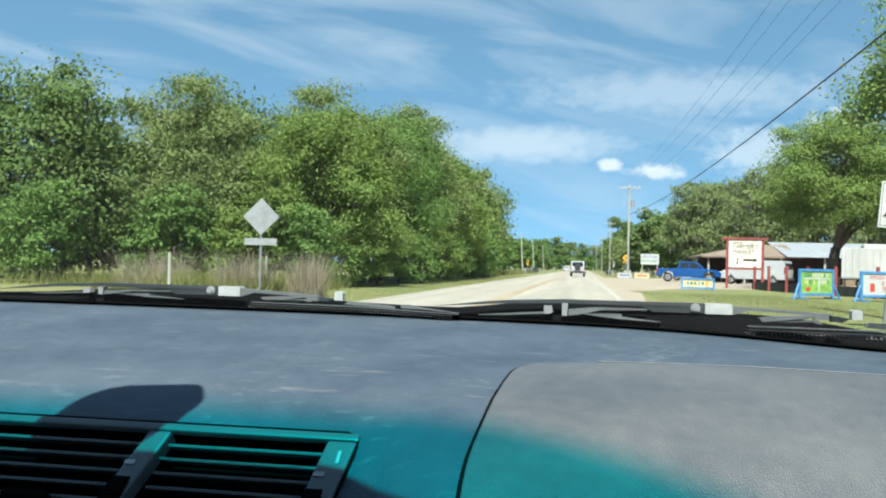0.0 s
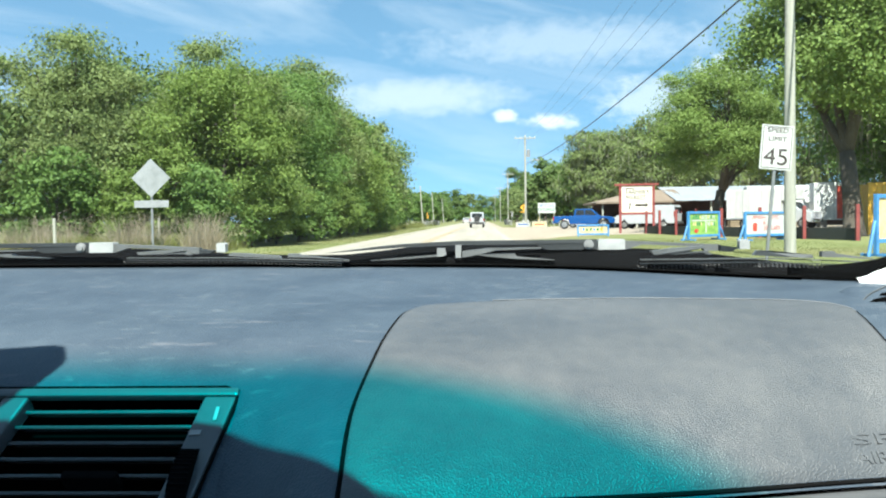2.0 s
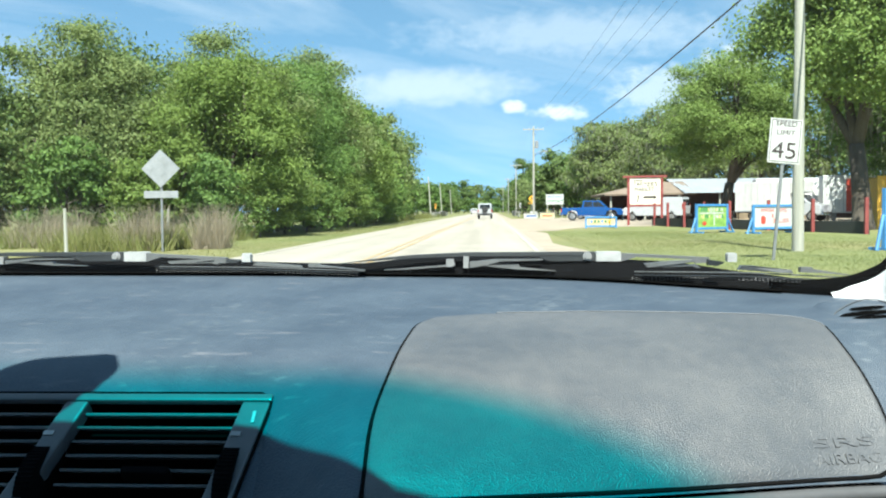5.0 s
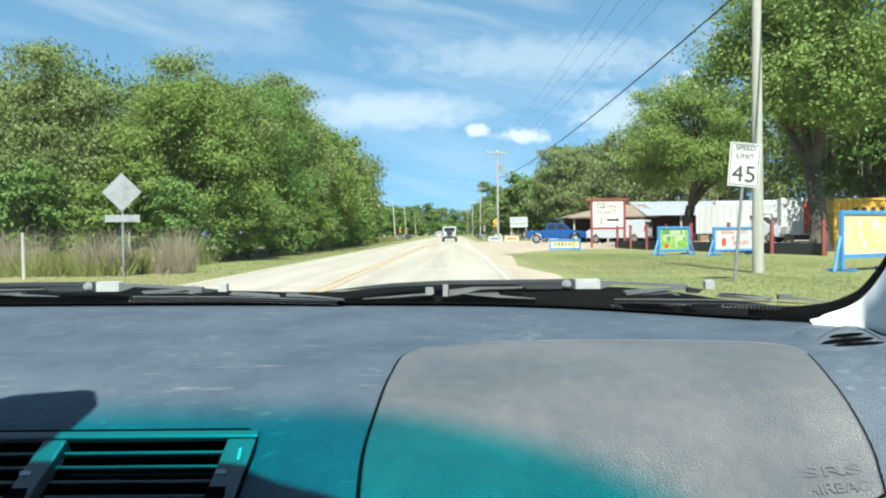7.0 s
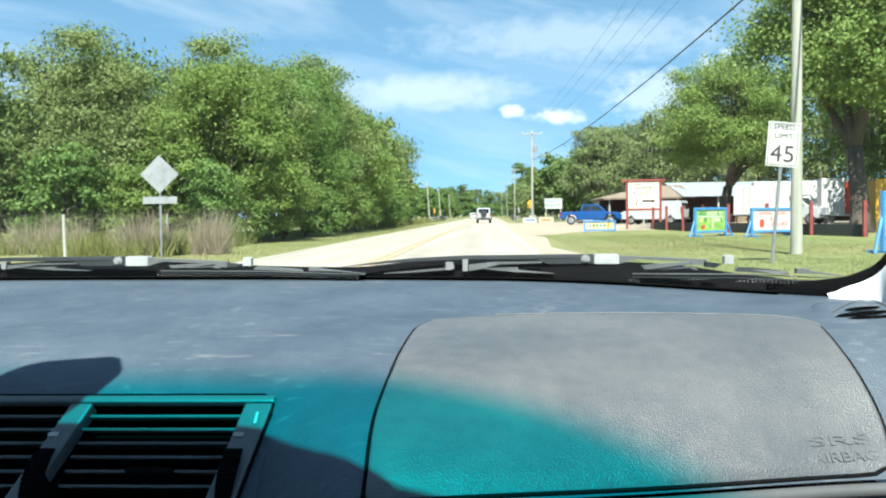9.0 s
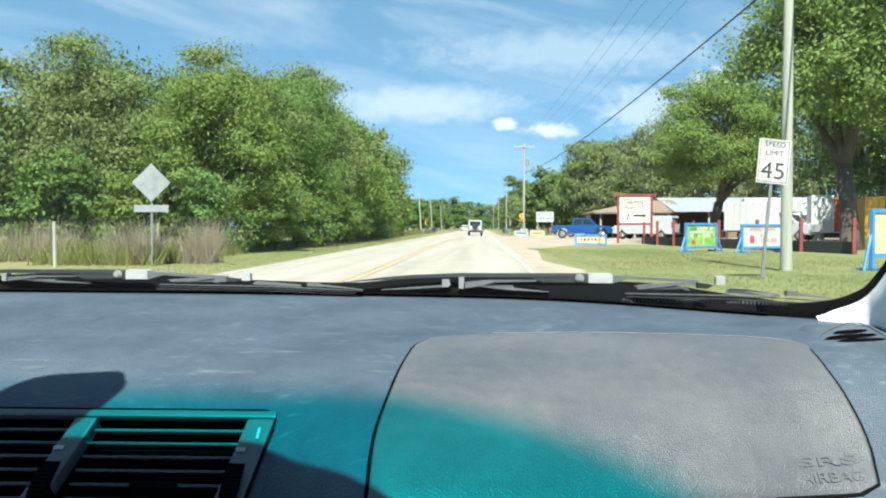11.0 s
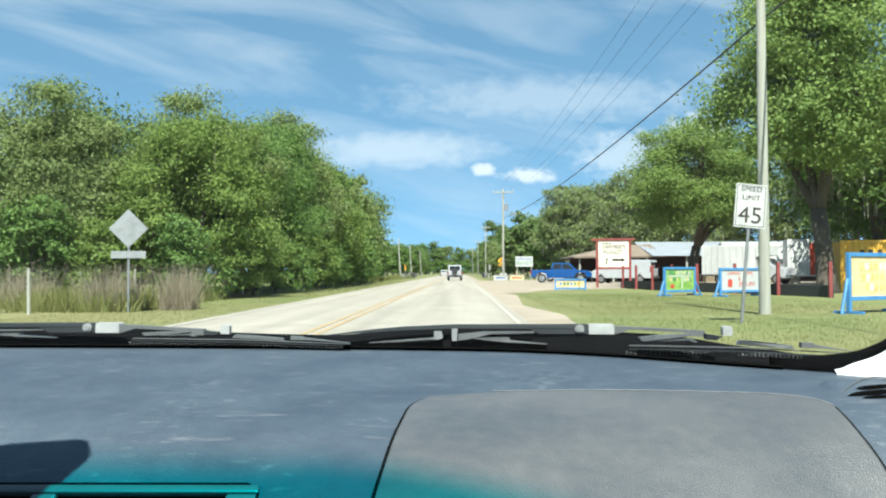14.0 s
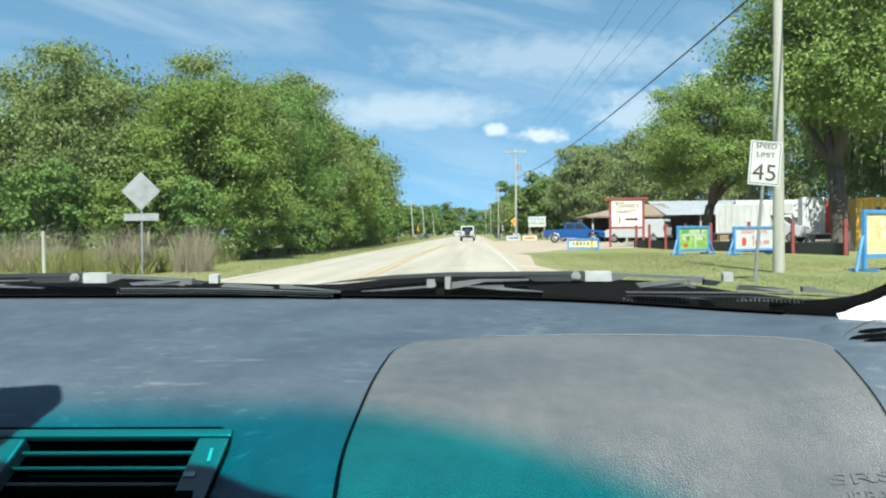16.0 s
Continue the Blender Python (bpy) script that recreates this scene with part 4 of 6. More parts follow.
REED = leafy("tall_dry_grass", (0.09, 0.12, 0.028), (0.21, 0.20, 0.075), 0.25)
BARK = surface("grey_brown_bark", (0.045, 0.035, 0.025), (0.095, 0.08, 0.0625), 0.95, 3, 25, 0.6, stretch=(1, 1, 0.3))
rng = np.random.default_rng(7)


def quads(name, v, mat, parent):
    """One mesh of loose four-cornered leaves; v is an array (n, 4, 3)."""
    n = len(v)
    me = bpy.data.meshes.new(name)
    me.vertices.add(4 * n)
    me.vertices.foreach_set("co", v.reshape(-1).astype(np.float32))
    me.loops.add(4 * n)
    me.loops.foreach_set("vertex_index", np.arange(4 * n, dtype=np.int32))
    me.polygons.add(n)
    me.polygons.foreach_set("loop_start", np.arange(0, 4 * n, 4, dtype=np.int32))
    me.update(calc_edges=True)
    me.materials.append(mat)
    ob = new(name, me)
    ob.parent = parent
    return ob


def leaf_cloud(centres, out, size, flat=0.35, long=1.7):
    """Leaves at the centres, turned roughly outwards and upwards, pointed at both ends."""
    n = len(centres)
    nrm = out * 0.7 + rng.normal(0, 0.55, (n, 3)) + np.array([0, 0, flat])
    nrm /= np.linalg.norm(nrm, axis=1)[:, None] + 1e-9
    a = np.cross(nrm, rng.normal(0, 1, (n, 3)))
    a /= np.linalg.norm(a, axis=1)[:, None] + 1e-9
    b = np.cross(nrm, a)
    s = size * rng.uniform(0.6, 1.35, (n, 1))
    return np.stack([centres - a * s * long * 0.5, centres + b * s * 0.42 + a * s * 0.1, centres + a * s * long * 0.5, centres - b * s * 0.42 - a * s * 0.1], 1)


def crown_points(blobs, count, clump, shell=0.62, per=70):
    """Leaf places: clumps in the outer shells of the blobs (x, y, z, rx, rz), leaves round each clump."""
    vol = np.array([b[3] ** 2 * b[4] for b in blobs])
    share = vol ** 0.75 / (vol ** 0.75).sum()
    cs, os_ = [], []
    for b, sh in zip(blobs, share):
        k = max(6, int(count * sh / per))
        d = rng.normal(0, 1, (k, 3))
        d[:, 2] = d[:, 2] * 0.9 + 0.12
        d /= np.linalg.norm(d, axis=1)[:, None]
        r = rng.uniform(shell, 1.08, (k, 1)) ** 0.7
        r = np.where(rng.uniform(0, 1, (k, 1)) < 0.14, rng.uniform(1.03, 1.2, (k, 1)), r)
        c = np.array(b[:3]) + d * r * np.array([b[3], b[3], b[4]])
        m = int(count * sh / k)
        off = rng.normal(0, 1, (k, m, 3)) * clump * rng.uniform(0.5, 1.25, (k, 1, 1)) * np.array([1, 1, 0.55])
        cs.append((c[:, None, :] + off).reshape(-1, 3))
        o = d[:, None, :] * 0.6 + off / (np.linalg.norm(off, axis=2, keepdims=True) + 1e-6) * 0.7
        os_.append(o.reshape(-1, 3))
    return np.concatenate(cs), np.concatenate(os_)


def limbs(bm, blobs, base, fork, r, twigs=3, sides=9):
    """A trunk that leans a little and forks into limbs that run into the crown."""
    top = Vector((base[0] + rng.normal(0, 0.15), base[1] + rng.normal(0, 0.15), fork))
    mid = Vector(base).lerp(top, 0.5) + Vector((rng.normal(0, 0.08), rng.normal(0, 0.08), 0))
    tube(bm, [Vector(base) - Vector((0, 0, 0.2)), Vector(base) + Vector((0, 0, 0.3)), mid, top], [r * 1.5, r * 1.08, r * 0.9, r * 0.8], sides)
    w = r
    mains = blobs[::max(1, len(blobs) // 4)][:5]
    forks = []
    for b in mains:
        e = Vector(b[:3])
        m1 = top.lerp(e, 0.4) + Vector((rng.normal(0, 0.25), rng.normal(0, 0.25), 0.2))
        tube(bm, [top - Vector((0, 0, 0.1)), m1, e, e + (e - top) * 0.06], [w * 0.62, w * 0.42, w * 0.2, w * 0.05], sides - 2)
        forks.append((m1, e))
    for b in blobs:
        e = Vector(b[:3])
        m1, e1 = min(forks, key=lambda f: (f[1] - e).length)
        if b not in mains:
            a = m1.lerp(e1, 0.25)
            tube(bm, [a, a.lerp(e, 0.5) + Vector((rng.normal(0, 0.15), rng.normal(0, 0.15), 0.15)), e], [w * 0.26, w * 0.17, w * 0.06], sides - 3)
            m1 = a
        for _ in range(twigs):
            q = e + Vector(np.clip(rng.normal(0, 0.4, 3), -0.6, 0.55)) * b[3]
            tube(bm, [m1.lerp(e, rng.uniform(0.3, 0.9)), (m1 + q) / 2 + Vector((0, 0, 0.1)), q], [w * 0.13, w * 0.08, w * 0.02], 5)


def tree(name, h, spread, low, leaves, size, mat, label, at, blobs=9, clump=0.45, r=0.22, moss=0, fork=None, group="roadside trees", turn=0.0, per=70, shell=0.62, loose=1.0, twigs=3, sides=9):
    """A broad-leaved tree: trunk, limbs and a ragged crown; low is where its crown begins."""
    ob = tagged(empty(name, (at[0], at[1], 0), turn), label, "tree", group)
    bl = []
    for i in range(blobs):
        u = (i + 0.5) / blobs
        z = low + (h - low) * (0.22 + 0.66 * u)
        wide = spread * (0.95 - 0.62 * max(0, (z - low) / (h - low) - 0.35) ** 1.2)
        a = 2.4 * i + rng.uniform(-0.4, 0.4)
        rad = wide * rng.uniform(0.35, 0.62) * loose
        br = max(0.5, wide * rng.uniform(0.42, 0.60) / loose ** 1.6)
        bl.append((math.cos(a) * rad, math.sin(a) * rad, z, br, min(br * 0.8, (h - low) * 0.24)))
    bl.append((0, 0, h - (h - low) * 0.17, spread * 0.34, (h - low) * 0.17))
    bm = bmesh.new()
    limbs(bm, bl, (0, 0, 0), fork if fork else max(0.8, low + 0.12 * (h - low)), r, twigs, sides)
    part("trunk", bm, BARK, ob, smooth=True)
    c, o = crown_points(bl, leaves, clump, shell, per)
    c[:, 2] = np.maximum(c[:, 2], 0.15)
    quads("crown", leaf_cloud(c, o, size), mat, ob)
    if moss:
        k = rng.integers(0, len(c), moss)
        p = c[k] * np.array([0.92, 0.92, 1.0])
        n = len(p)
        ln = rng.uniform(0.3, 1.1, n) * h / 12
        w = rng.uniform(0.04, 0.11, n)
        a = rng.uniform(0, math.pi, n)
        dx = np.stack([np.cos(a) * w, np.sin(a) * w, np.zeros(n)], 1)
        sway = rng.normal(0, 0.05, (n, 3))
        tip = p + np.stack([sway[:, 0], sway[:, 1], -ln], 1)
        quads("moss", np.stack([p - dx, p + dx, tip + dx * 0.3, tip - dx * 0.3], 1), MOSS, ob)
    return ob


def again(ob, x, y, scale=1.0, turn=0.0, tall=None):
    """Another of the same kind elsewhere."""
    t = copy_thing(ob, pose(x, y, 0, 0, 0, turn))
    t.scale = (scale, scale, scale * (tall or 1.0))
    return t


def pine(h, at):
    """A tall pine with a bare trunk and flat open layers of needles."""
    ob = tagged(empty("pine_tree", (at[0], at[1], 0)), "tall pine with a bare trunk and flat crown", "tree", "pines")
    bm = bmesh.new()
    tube(bm, [(0, 0, -0.2), (0.05, 0, h * 0.3), (-0.05, 0.1, h * 0.65), (0, 0, h * 0.98)], [0.24, 0.19, 0.15, 0.05], 8)
    bl = []
    for i in range(11):
        z = h * rng.uniform(0.58, 0.97)
        a, rad = rng.uniform(0, math.tau), h * rng.uniform(0.08, 0.22) * (1.25 - z / h)* 2.2
        e = Vector((math.cos(a) * rad, math.sin(a) * rad, z))
        tube(bm, [(0, 0, z - h * 0.05), e * 0.5 + Vector((0, 0, z * 0.5 - h * 0.01)), e], [0.07, 0.05, 0.02], 5)
        bl.append((*e, h * 0.075, h * 0.035))
    part("trunk", bm, BARK, ob, smooth=True)
    c, o = crown_points(bl, 3200, 0.5, 0.3)
    quads("crown", leaf_cloud(c, o, 0.20, 0.2, 3.0), LEAF_DARK, ob)
    return ob


# left of the road: a thick hedge of trees whose leaves reach the ground
lab1 = "thick roadside tree with fresh green leaves down to the ground"
lab2 = "thick roadside tree with mid-green leaves"
lab3 = "roadside tree with olive leaves and thin limbs"
t1 = tree("roadside_tree", 7.6, 3.7, 0.1, 52000, 0.079, LEAF_LIGHT, lab1, (-12.2, 22.5), 17, 0.40, per=210, loose=1.15)
t2 = tree("roadside_tree", 8.0, 3.6, 0.9, 50000, 0.081, LEAF_MID, lab2, (-12.0, 31.0), 17, 0.42, per=210, loose=1.15)
t3 = tree("roadside_tree", 8.6, 3.6, 0.6, 43000, 0.084, LEAF_OLIVE, lab3, (-13.4, 27.0), 16, 0.42, per=190, loose=1.18)
m1 = tree("roadside_tree", 8.2, 3.8, 0.1, 13000, 0.19, LEAF_LIGHT, lab1, (-12.5, 54), 12, 0.42)
m2 = tree("roadside_tree", 8.4, 3.7, 0.2, 13000, 0.19, LEAF_MID, lab2, (-12.8, 60), 12, 0.45)
m3 = tree("roadside_tree", 8.8, 3.7, 0.4, 12000, 0.19, LEAF_OLIVE, lab3, (-12.9, 67), 12, 0.48)
t4 = tree("dark_tree", 9.0, 3.8, 0.3, 20000, 0.13, LEAF_DARK, "dark green roadside tree", (-24.0, 34.0), 11, 0.5)
b1 = tree("roadside_bush", 3.2, 1.7, 0.05, 7000, 0.085, LEAF_LIGHT, "low leafy bush under the roadside trees", (-9.9, 25.0), 8, 0.24, 0.06, group="roadside bushes")
b2 = tree("roadside_bush", 3.4, 1.8, 0.05, 6500, 0.095, LEAF_MID, "low darker bush under the roadside trees", (-9.8, 29.5), 8, 0.26, 0.06, group="roadside bushes")
t1.scale, t2.scale, t3.scale = (1.12,) * 3, (1.15,) * 3, (1.18,) * 3
b3 = tree("roadside_bush", 3.2, 1.9, 0.05, 1500, 0.20, LEAF_MID, "low bush at the foot of the far woods", (-31.0, 22.0), 6, 0.34, 0.06, group="roadside bushes", twigs=0, sides=6)
m1.scale, m2.scale, m3.scale = (1.22,) * 3, (1.25,) * 3, (1.28,) * 3
for ob, x, y, s, a in ((t2, -12.8, 37, 1.3, 80), (t3, -12.4, 43, 1.4, 140), (t1, -12.6, 48.5, 1.4, 30), (t2, -19.5, 31, 1.2, 220), (t3, -18.2, 22.0, 1.12, 40),
                       (m1, -13.2, 75, 1.32, 120), (m3, -13.4, 84, 1.4, 250), (t4, -13.6, 94, 1.35, 30), (t4, -30, 44, 1.1, 70), (t4, -23.5, 20, 1.1, 200), (t4, -20.0, 27, 1.15, 20), (t4, -28.0, 18, 1.15, 110),
                       (t4, -19, 46, 1.1, 160), (t4, -27, 28, 0.95, 300), (b1, -9.6, 35, 1.1, 20), (b2, -11.4, 19.2, 1.0, 20), (b1, -14.6, 19.0, 1.05, 210), (b1, -9.5, 41, 1.1, 160), (b2, -9.7, 46, 1.1, 230), (b1, -9.9, 52, 1.15, 300), (b2, -9.9, 58, 1.2, 45),
                       (b2, -10.2, 66, 1.3, 120), (b1, -10.0, 21.0, 0.95, 75), (b2, -17.4, 18.6, 1.2, 75), (b2, -21.5, 15.5, 1.2, 170), (b2, -10.4, 75, 1.3, 200), (b2, -10.6, 85, 1.4, 280)):
    again(ob, x, y, s, a)

# right of the road: oaks hung with moss round the market
o1 = tree("oak_tree", 10.8, 3.9, 2.8, 84000, 0.078, LEAF_OAK, "shady oak with a forked grey trunk", (16.1, 44.6), 19, 0.42, 0.29, 0, 2.6, "oaks", per=190, shell=0.30, loose=1.2)
o1.scale = (1.35, 1.35, 1.08)
o2 = tree("oak_tree", 14.5, 6.5, 1.6, 20000, 0.22, LEAF_OLIVE, "large oak hung with grey moss", (23.0, 96.0), 14, 0.6, 0.4, 2600, 3.5, "oaks")
o3 = tree("oak_tree", 13.0, 6.0, 2.0, 22000, 0.18, LEAF_MID, "dark spreading oak hung with grey moss", (24.5, 35.0), 12, 0.6, 0.36, 900, 3.2, "oaks")
for ob, x, y, s, a in ((o1, 17.6, 26.0, 1.55, 100), (o3, 29, 40, 1.1, 60), (o3, 31, 30, 1.1, 200), (o3, 33, 50, 1.15, 150), (o2, 33, 92, 1.1, 60), (o2, 15.5, 104, 0.92, 120), (o2, 44, 88, 1.2, 200),
                       (o3, 40, 66, 1.2, 10), (o2, 29, 112, 1.15, 270), (o2, 19.5, 116, 1.0, 330), (o3, 52, 76, 1.3, 99)):
    again(ob, x, y, s, a)

# woods farther on, both sides
f1 = tree("wood_tree", 10.0, 4.0, 0.2, 3000, 0.40, LEAF_MID, "green tree at the edge of the woods", (14.5, 124), 8, 0.6, group="woods", twigs=0, sides=6)
f2 = tree("wood_tree", 11.0, 4.2, 0.3, 3000, 0.42, LEAF_DARK, "dark green tree at the edge of the woods", (17.0, 133), 8, 0.65, group="woods", twigs=0, sides=6)
f3 = tree("wood_tree", 9.0, 4.4, 0.2, 3000, 0.40, LEAF_OLIVE, "olive-green tree at the edge of the woods", (-14.5, 112), 8, 0.6, group="woods", twigs=0, sides=6)
random.seed(11)
for y in range(128, 360, 11):
    for side in (1, -1):
        for row in range(2):
            ob = random.choice((f1, f2, f3))
            off = 11.5 + row * 7 + random.uniform(-1.2, 1.8) + (3 if side < 0 and y < 170 else 0)
            sc = (0.72 if side < 0 else 0.86) * random.uniform(0.8, 1.2) * (1 + 0.15 * row)
            again(ob, MID + side * off + bend(y), y + random.uniform(-3, 3), sc, random.uniform(0, 360))
for i in range(16):
    again(random.choice((f1, f2, f3)), -44 + 5.4 * i, 350 + random.uniform(0, 30), random.uniform(1.0, 1.5), random.uniform(0, 360))
for i in range(14):
    again(b3, -24 + 3.6 * i, 344 + random.uniform(0, 6), random.uniform(1.2, 1.9), random.uniform(0, 360))
for i in range(16):
    again(b3, -17.5 - 2.3 * i, 33.0 - 0.9 * i + random.uniform(-1.5, 1.5), random.uniform(1.05, 1.45), random.uniform(0, 360))
for i in range(7):
    again(random.choice((f1, f2, f3)), -36 - 4.5 * i, 30 + random.uniform(-5, 5), random.uniform(0.85, 1.05), random.uniform(0, 360))
p1 = pine(14.0, (8.2, 205))
for x, y, s in ((11.0, 214, 0.95), (24, 140, 1.1), (12, 240, 0.9)):
    again(p1, x, y, s, 50 * s)


# turf: short blades along the verges, tall dry grass by the left fence
def blades(name, n, spots, h0, h1, w, mat, label):
    k = rng.integers(0, len(spots), n)
    sp = np.array(spots)[k]
    x = rng.uniform(sp[:, 0], sp[:, 1])
    y = rng.uniform(sp[:, 2], sp[:, 3])
    h = rng.uniform(h0, h1, n)
    a = rng.uniform(0, math.pi, n)
    dx = np.stack([np.cos(a), np.sin(a), np.zeros(n)], 1) * (w * rng.uniform(0.6, 1.4, n))[:, None]
    p = np.stack([x, y, np.zeros(n)], 1)
    tip = p + np.stack([rng.normal(0, 0.35, n) * h, rng.normal(0, 0.35, n) * h, h], 1)
    ob = quads(name, np.stack([p - dx, p + dx, tip + dx * 0.15, tip - dx * 0.15], 1), mat, None)
    tagged(ob, label, "grass", kind="stuff")


TURF = leafy("turf_blades", (0.10, 0.13, 0.03), (0.18, 0.185, 0.065), 0.4)
blades("turf", 95000, [(2.4, 9, -10, 4), (3.0, 12, -4, 12), (2.6, 9, 6, 27), (4.5, 13, 8, 24), (-11, -6.3, -4, 14), (-10, -6.3, 14, 45), (-10, -6.3, 40, 90), (3.5, 12, 88, 130)], 0.015, 0.05, 0.004, TURF, "short roadside turf with dry tips")
blades("tall_grass", 16000, [(-16, -9.6, 10, 16), (-22, -9.4, 12, 19), (-13, -9.2, 8, 12), (-11, -9.4, 60, 95), (-12, -8.5, 95, 140)], 0.2, 0.75, 0.012, REED, "tall dry grass along the fence")


PLUME = leafy("pale_grass_plumes", (0.24, 0.20, 0.14), (0.40, 0.35, 0.25), 0.4)
blades("plume_grass", 2600, [(-11.0, -9.6, 8.6, 10.2), (-8.9, -8.0, 9.2, 10.4), (-15.5, -13.2, 10.5, 12.5)], 0.7, 1.45, 0.007, PLUME, "tall pale plume grass by the road sign")


# ------------------------------------------------------------------ poles and wires
WOOD = surface("grey_weathered_wood", (0.25, 0.245, 0.20), (0.34, 0.335, 0.285), 0.9, 2, 30, 0.4, stretch=(6, 6, 0.4))
STEEL = surface("galvanised_steel", (0.19, 0.195, 0.195), (0.3, 0.3, 0.294), 0.45, 3, 40, 0.1, metal=0.6)
PORCELAIN = surface("pale_porcelain", (0.358, 0.358, 0.338), (0.488, 0.488, 0.465), 0.3)
WIRE = surface("black_cable", (0.012, 0.012, 0.0128), (0.024, 0.024, 0.024), 0.6)
SIGN_WHITE = surface("white_sign_paint", (0.36, 0.36, 0.34), (0.44, 0.44, 0.42), 0.6, 2, 30, 0.05)
SIGN_CREAM = surface("cream_sign_paint", (0.502, 0.456, 0.365), (0.624, 0.584, 0.496), 0.6, 1.5, 20, 0.05)
RED_WOOD = surface("faded_red_paint", (0.15, 0.0225, 0.02), (0.218, 0.0468, 0.039), 0.75, 3, 40, 0.15)
BLUE_WOOD = surface("bright_blue_paint", (0.03, 0.132, 0.3), (0.0648, 0.23, 0.446), 0.6, 3, 40, 0.1)
GREEN_PANEL = surface("green_banner_print", (0.0936, 0.218, 0.0416), (0.288, 0.446, 0.101), 0.5, 3.5, 12, 0.05)
YELLOW_PANEL = surface("pale_yellow_print", (0.50, 0.35, 0.14), (0.60, 0.49, 0.30), 0.5, 2.5, 12, 0.05)
DARK_PRINT = surface("dark_brown_print", (0.025, 0.0175, 0.015), (0.04, 0.03, 0.025), 0.6)
BLUE_PRINT = surface("blue_print", (0.0156, 0.0624, 0.218), (0.03, 0.108, 0.3), 0.6)
GREEN_PRINT = surface("green_print", (0.01, 0.125, 0.06), (0.015, 0.16, 0.08), 0.6)
RED_PRINT = surface("red_print", (0.358, 0.0325, 0.0195), (0.446, 0.0648, 0.036), 0.6)
AMBER = surface("amber_sign_sheet", (0.64, 0.304, 0.016), (0.688, 0.368, 0.032), 0.5)
AMBER_FADED = surface("faded_orange_print", (0.50, 0.33, 0.10), (0.60, 0.44, 0.18), 0.6, 3, 12, 0.05)
YELLOW_STEEL = surface("yellow_container_paint", (0.52, 0.27, 0.02), (0.60, 0.34, 0.04), 0.55, 1.2, 12, 0.05)
BACK_GREY = surface("bare_aluminium", (0.223, 0.228, 0.228), (0.328, 0.334, 0.334), 0.5, 3, 20, 0.05, metal=0.4)


def utility_pole(at, h, lean=0.0, arm=True, extras=False):
    ob = tagged(empty("utility_pole", (at[0], at[1], 0)), "grey weathered wooden utility pole" + (" with a crossarm" if arm else " without a crossarm"), "utility pole", "utility poles")
    top = Vector((lean * h, 0, h))
    part("post", tube(bmesh.new(), [(0, 0, -0.3), (0, 0, 0.0), top * 0.33, top * 0.66, top * 0.99, top], [0.147, 0.145, 0.13, 0.115, 0.10, 0.09], 14), WOOD, ob, smooth=True)
    if arm:
        z = h - 0.35
        bm = box(bmesh.new(), (-1.25, -0.19, z - 0.06), (1.25, -0.08, z + 0.06), 0.01)
        part("crossarm", bm, WOOD, ob)
        for x in (-1.15, -0.55, 0.55, 1.15):
            t = rod(bmesh.new(), (x, -0.13, z + 0.06), (x, -0.13, z + 0.16), 0.025)
            rod(t, (x, -0.13, z + 0.14), (x, -0.13, z + 0.24), 0.055, 0.04, 10)
            part("insulator", t, PORCELAIN, ob)
        for s in (-1, 1):
            part("brace", rod(bmesh.new(), (s * 0.6, -0.15, z - 0.03), (0, -0.12, z - 0.65), 0.015), STEEL, ob)
    if extras:
        t = rod(bmesh.new(), (0.38, -0.1, h - 2.6), (0.38, -0.1, h - 1.8), 0.21, 0.21, 18)
        rod(t, (0.38, -0.1, h - 1.8), (0.38, -0.1, h - 1.7), 0.21, 0.1, 18)
        box(t, (0.05, -0.14, h - 2.4), (0.3, -0.06, h - 2.3))
        part("transformer", t, BACK_GREY, ob, "grey pole-mounted transformer", smooth=False)
        t = tube(bmesh.new(), [(0.1, 0, h - 3.3), (0.6, -0.1, h - 3.0), (1.2, -0.3, h - 2.95)], 0.03, 6)
        box(t, (1.15, -0.42, h - 3.08), (1.65, -0.22, h - 2.9), 0.04)
        part("street_light", t, BACK_GREY, ob, "grey street light on a bent arm")
    return ob


POLES = [(5.4, -80), (7.65, 6.0), (5.1, 88), (5.4, 172), (5.6 + bend(256), 256), (5.6 + bend(340), 340)]
PH = 11.0
for i, (x, y) in enumerate(POLES):
    utility_pole((x, y), PH, 0.0, True, i == 2)


def cable(name, a, b, sag, r, label, group):
    pts = []
    for i in range(25):
        u = i / 24
        p = Vector(a).lerp(Vector(b), u)
        pts.append(p - Vector((0, 0, sag * 4 * u * (1 - u))))
    ob = tagged(part(name, tube(bmesh.new(), pts, r, 5), WIRE, None, smooth=True), label, "cable", group)
    return ob


for (x0, y0), (x1, y1) in zip(POLES, POLES[1:]):
    for dx in (-1.15, -0.55, 0.55, 1.15):
        cable("power_line", (x0 + dx, y0 - 0.13, PH - 0.12), (x1 + dx, y1 - 0.13, PH - 0.12), 1.0, 0.0065, "thin power line between poles", "power lines")
    cable("telephone_cable", (x0 + 0.18, y0, 7.6), (x1 + 0.18, y1, 7.6), 0.7, 0.028, "thick black cable between poles", "telephone cables")
LPOLES = [(-11.5, 62), (-11.2, 112), (-11.6, 150), (-12.0 + bend(195), 195), (-12 + bend(250), 250)]
for x, y in LPOLES[1:]:
    utility_pole((x, y), 7.6, -0.06, False)


# ------------------------------------------------------------------ vehicles
def tagged_vehicle(name, label, cat, at, rz):
    return tagged(empty(name, (at[0], at[1], at[2] if len(at) > 2 else 0.02), rz), label, cat, "parked vehicles")


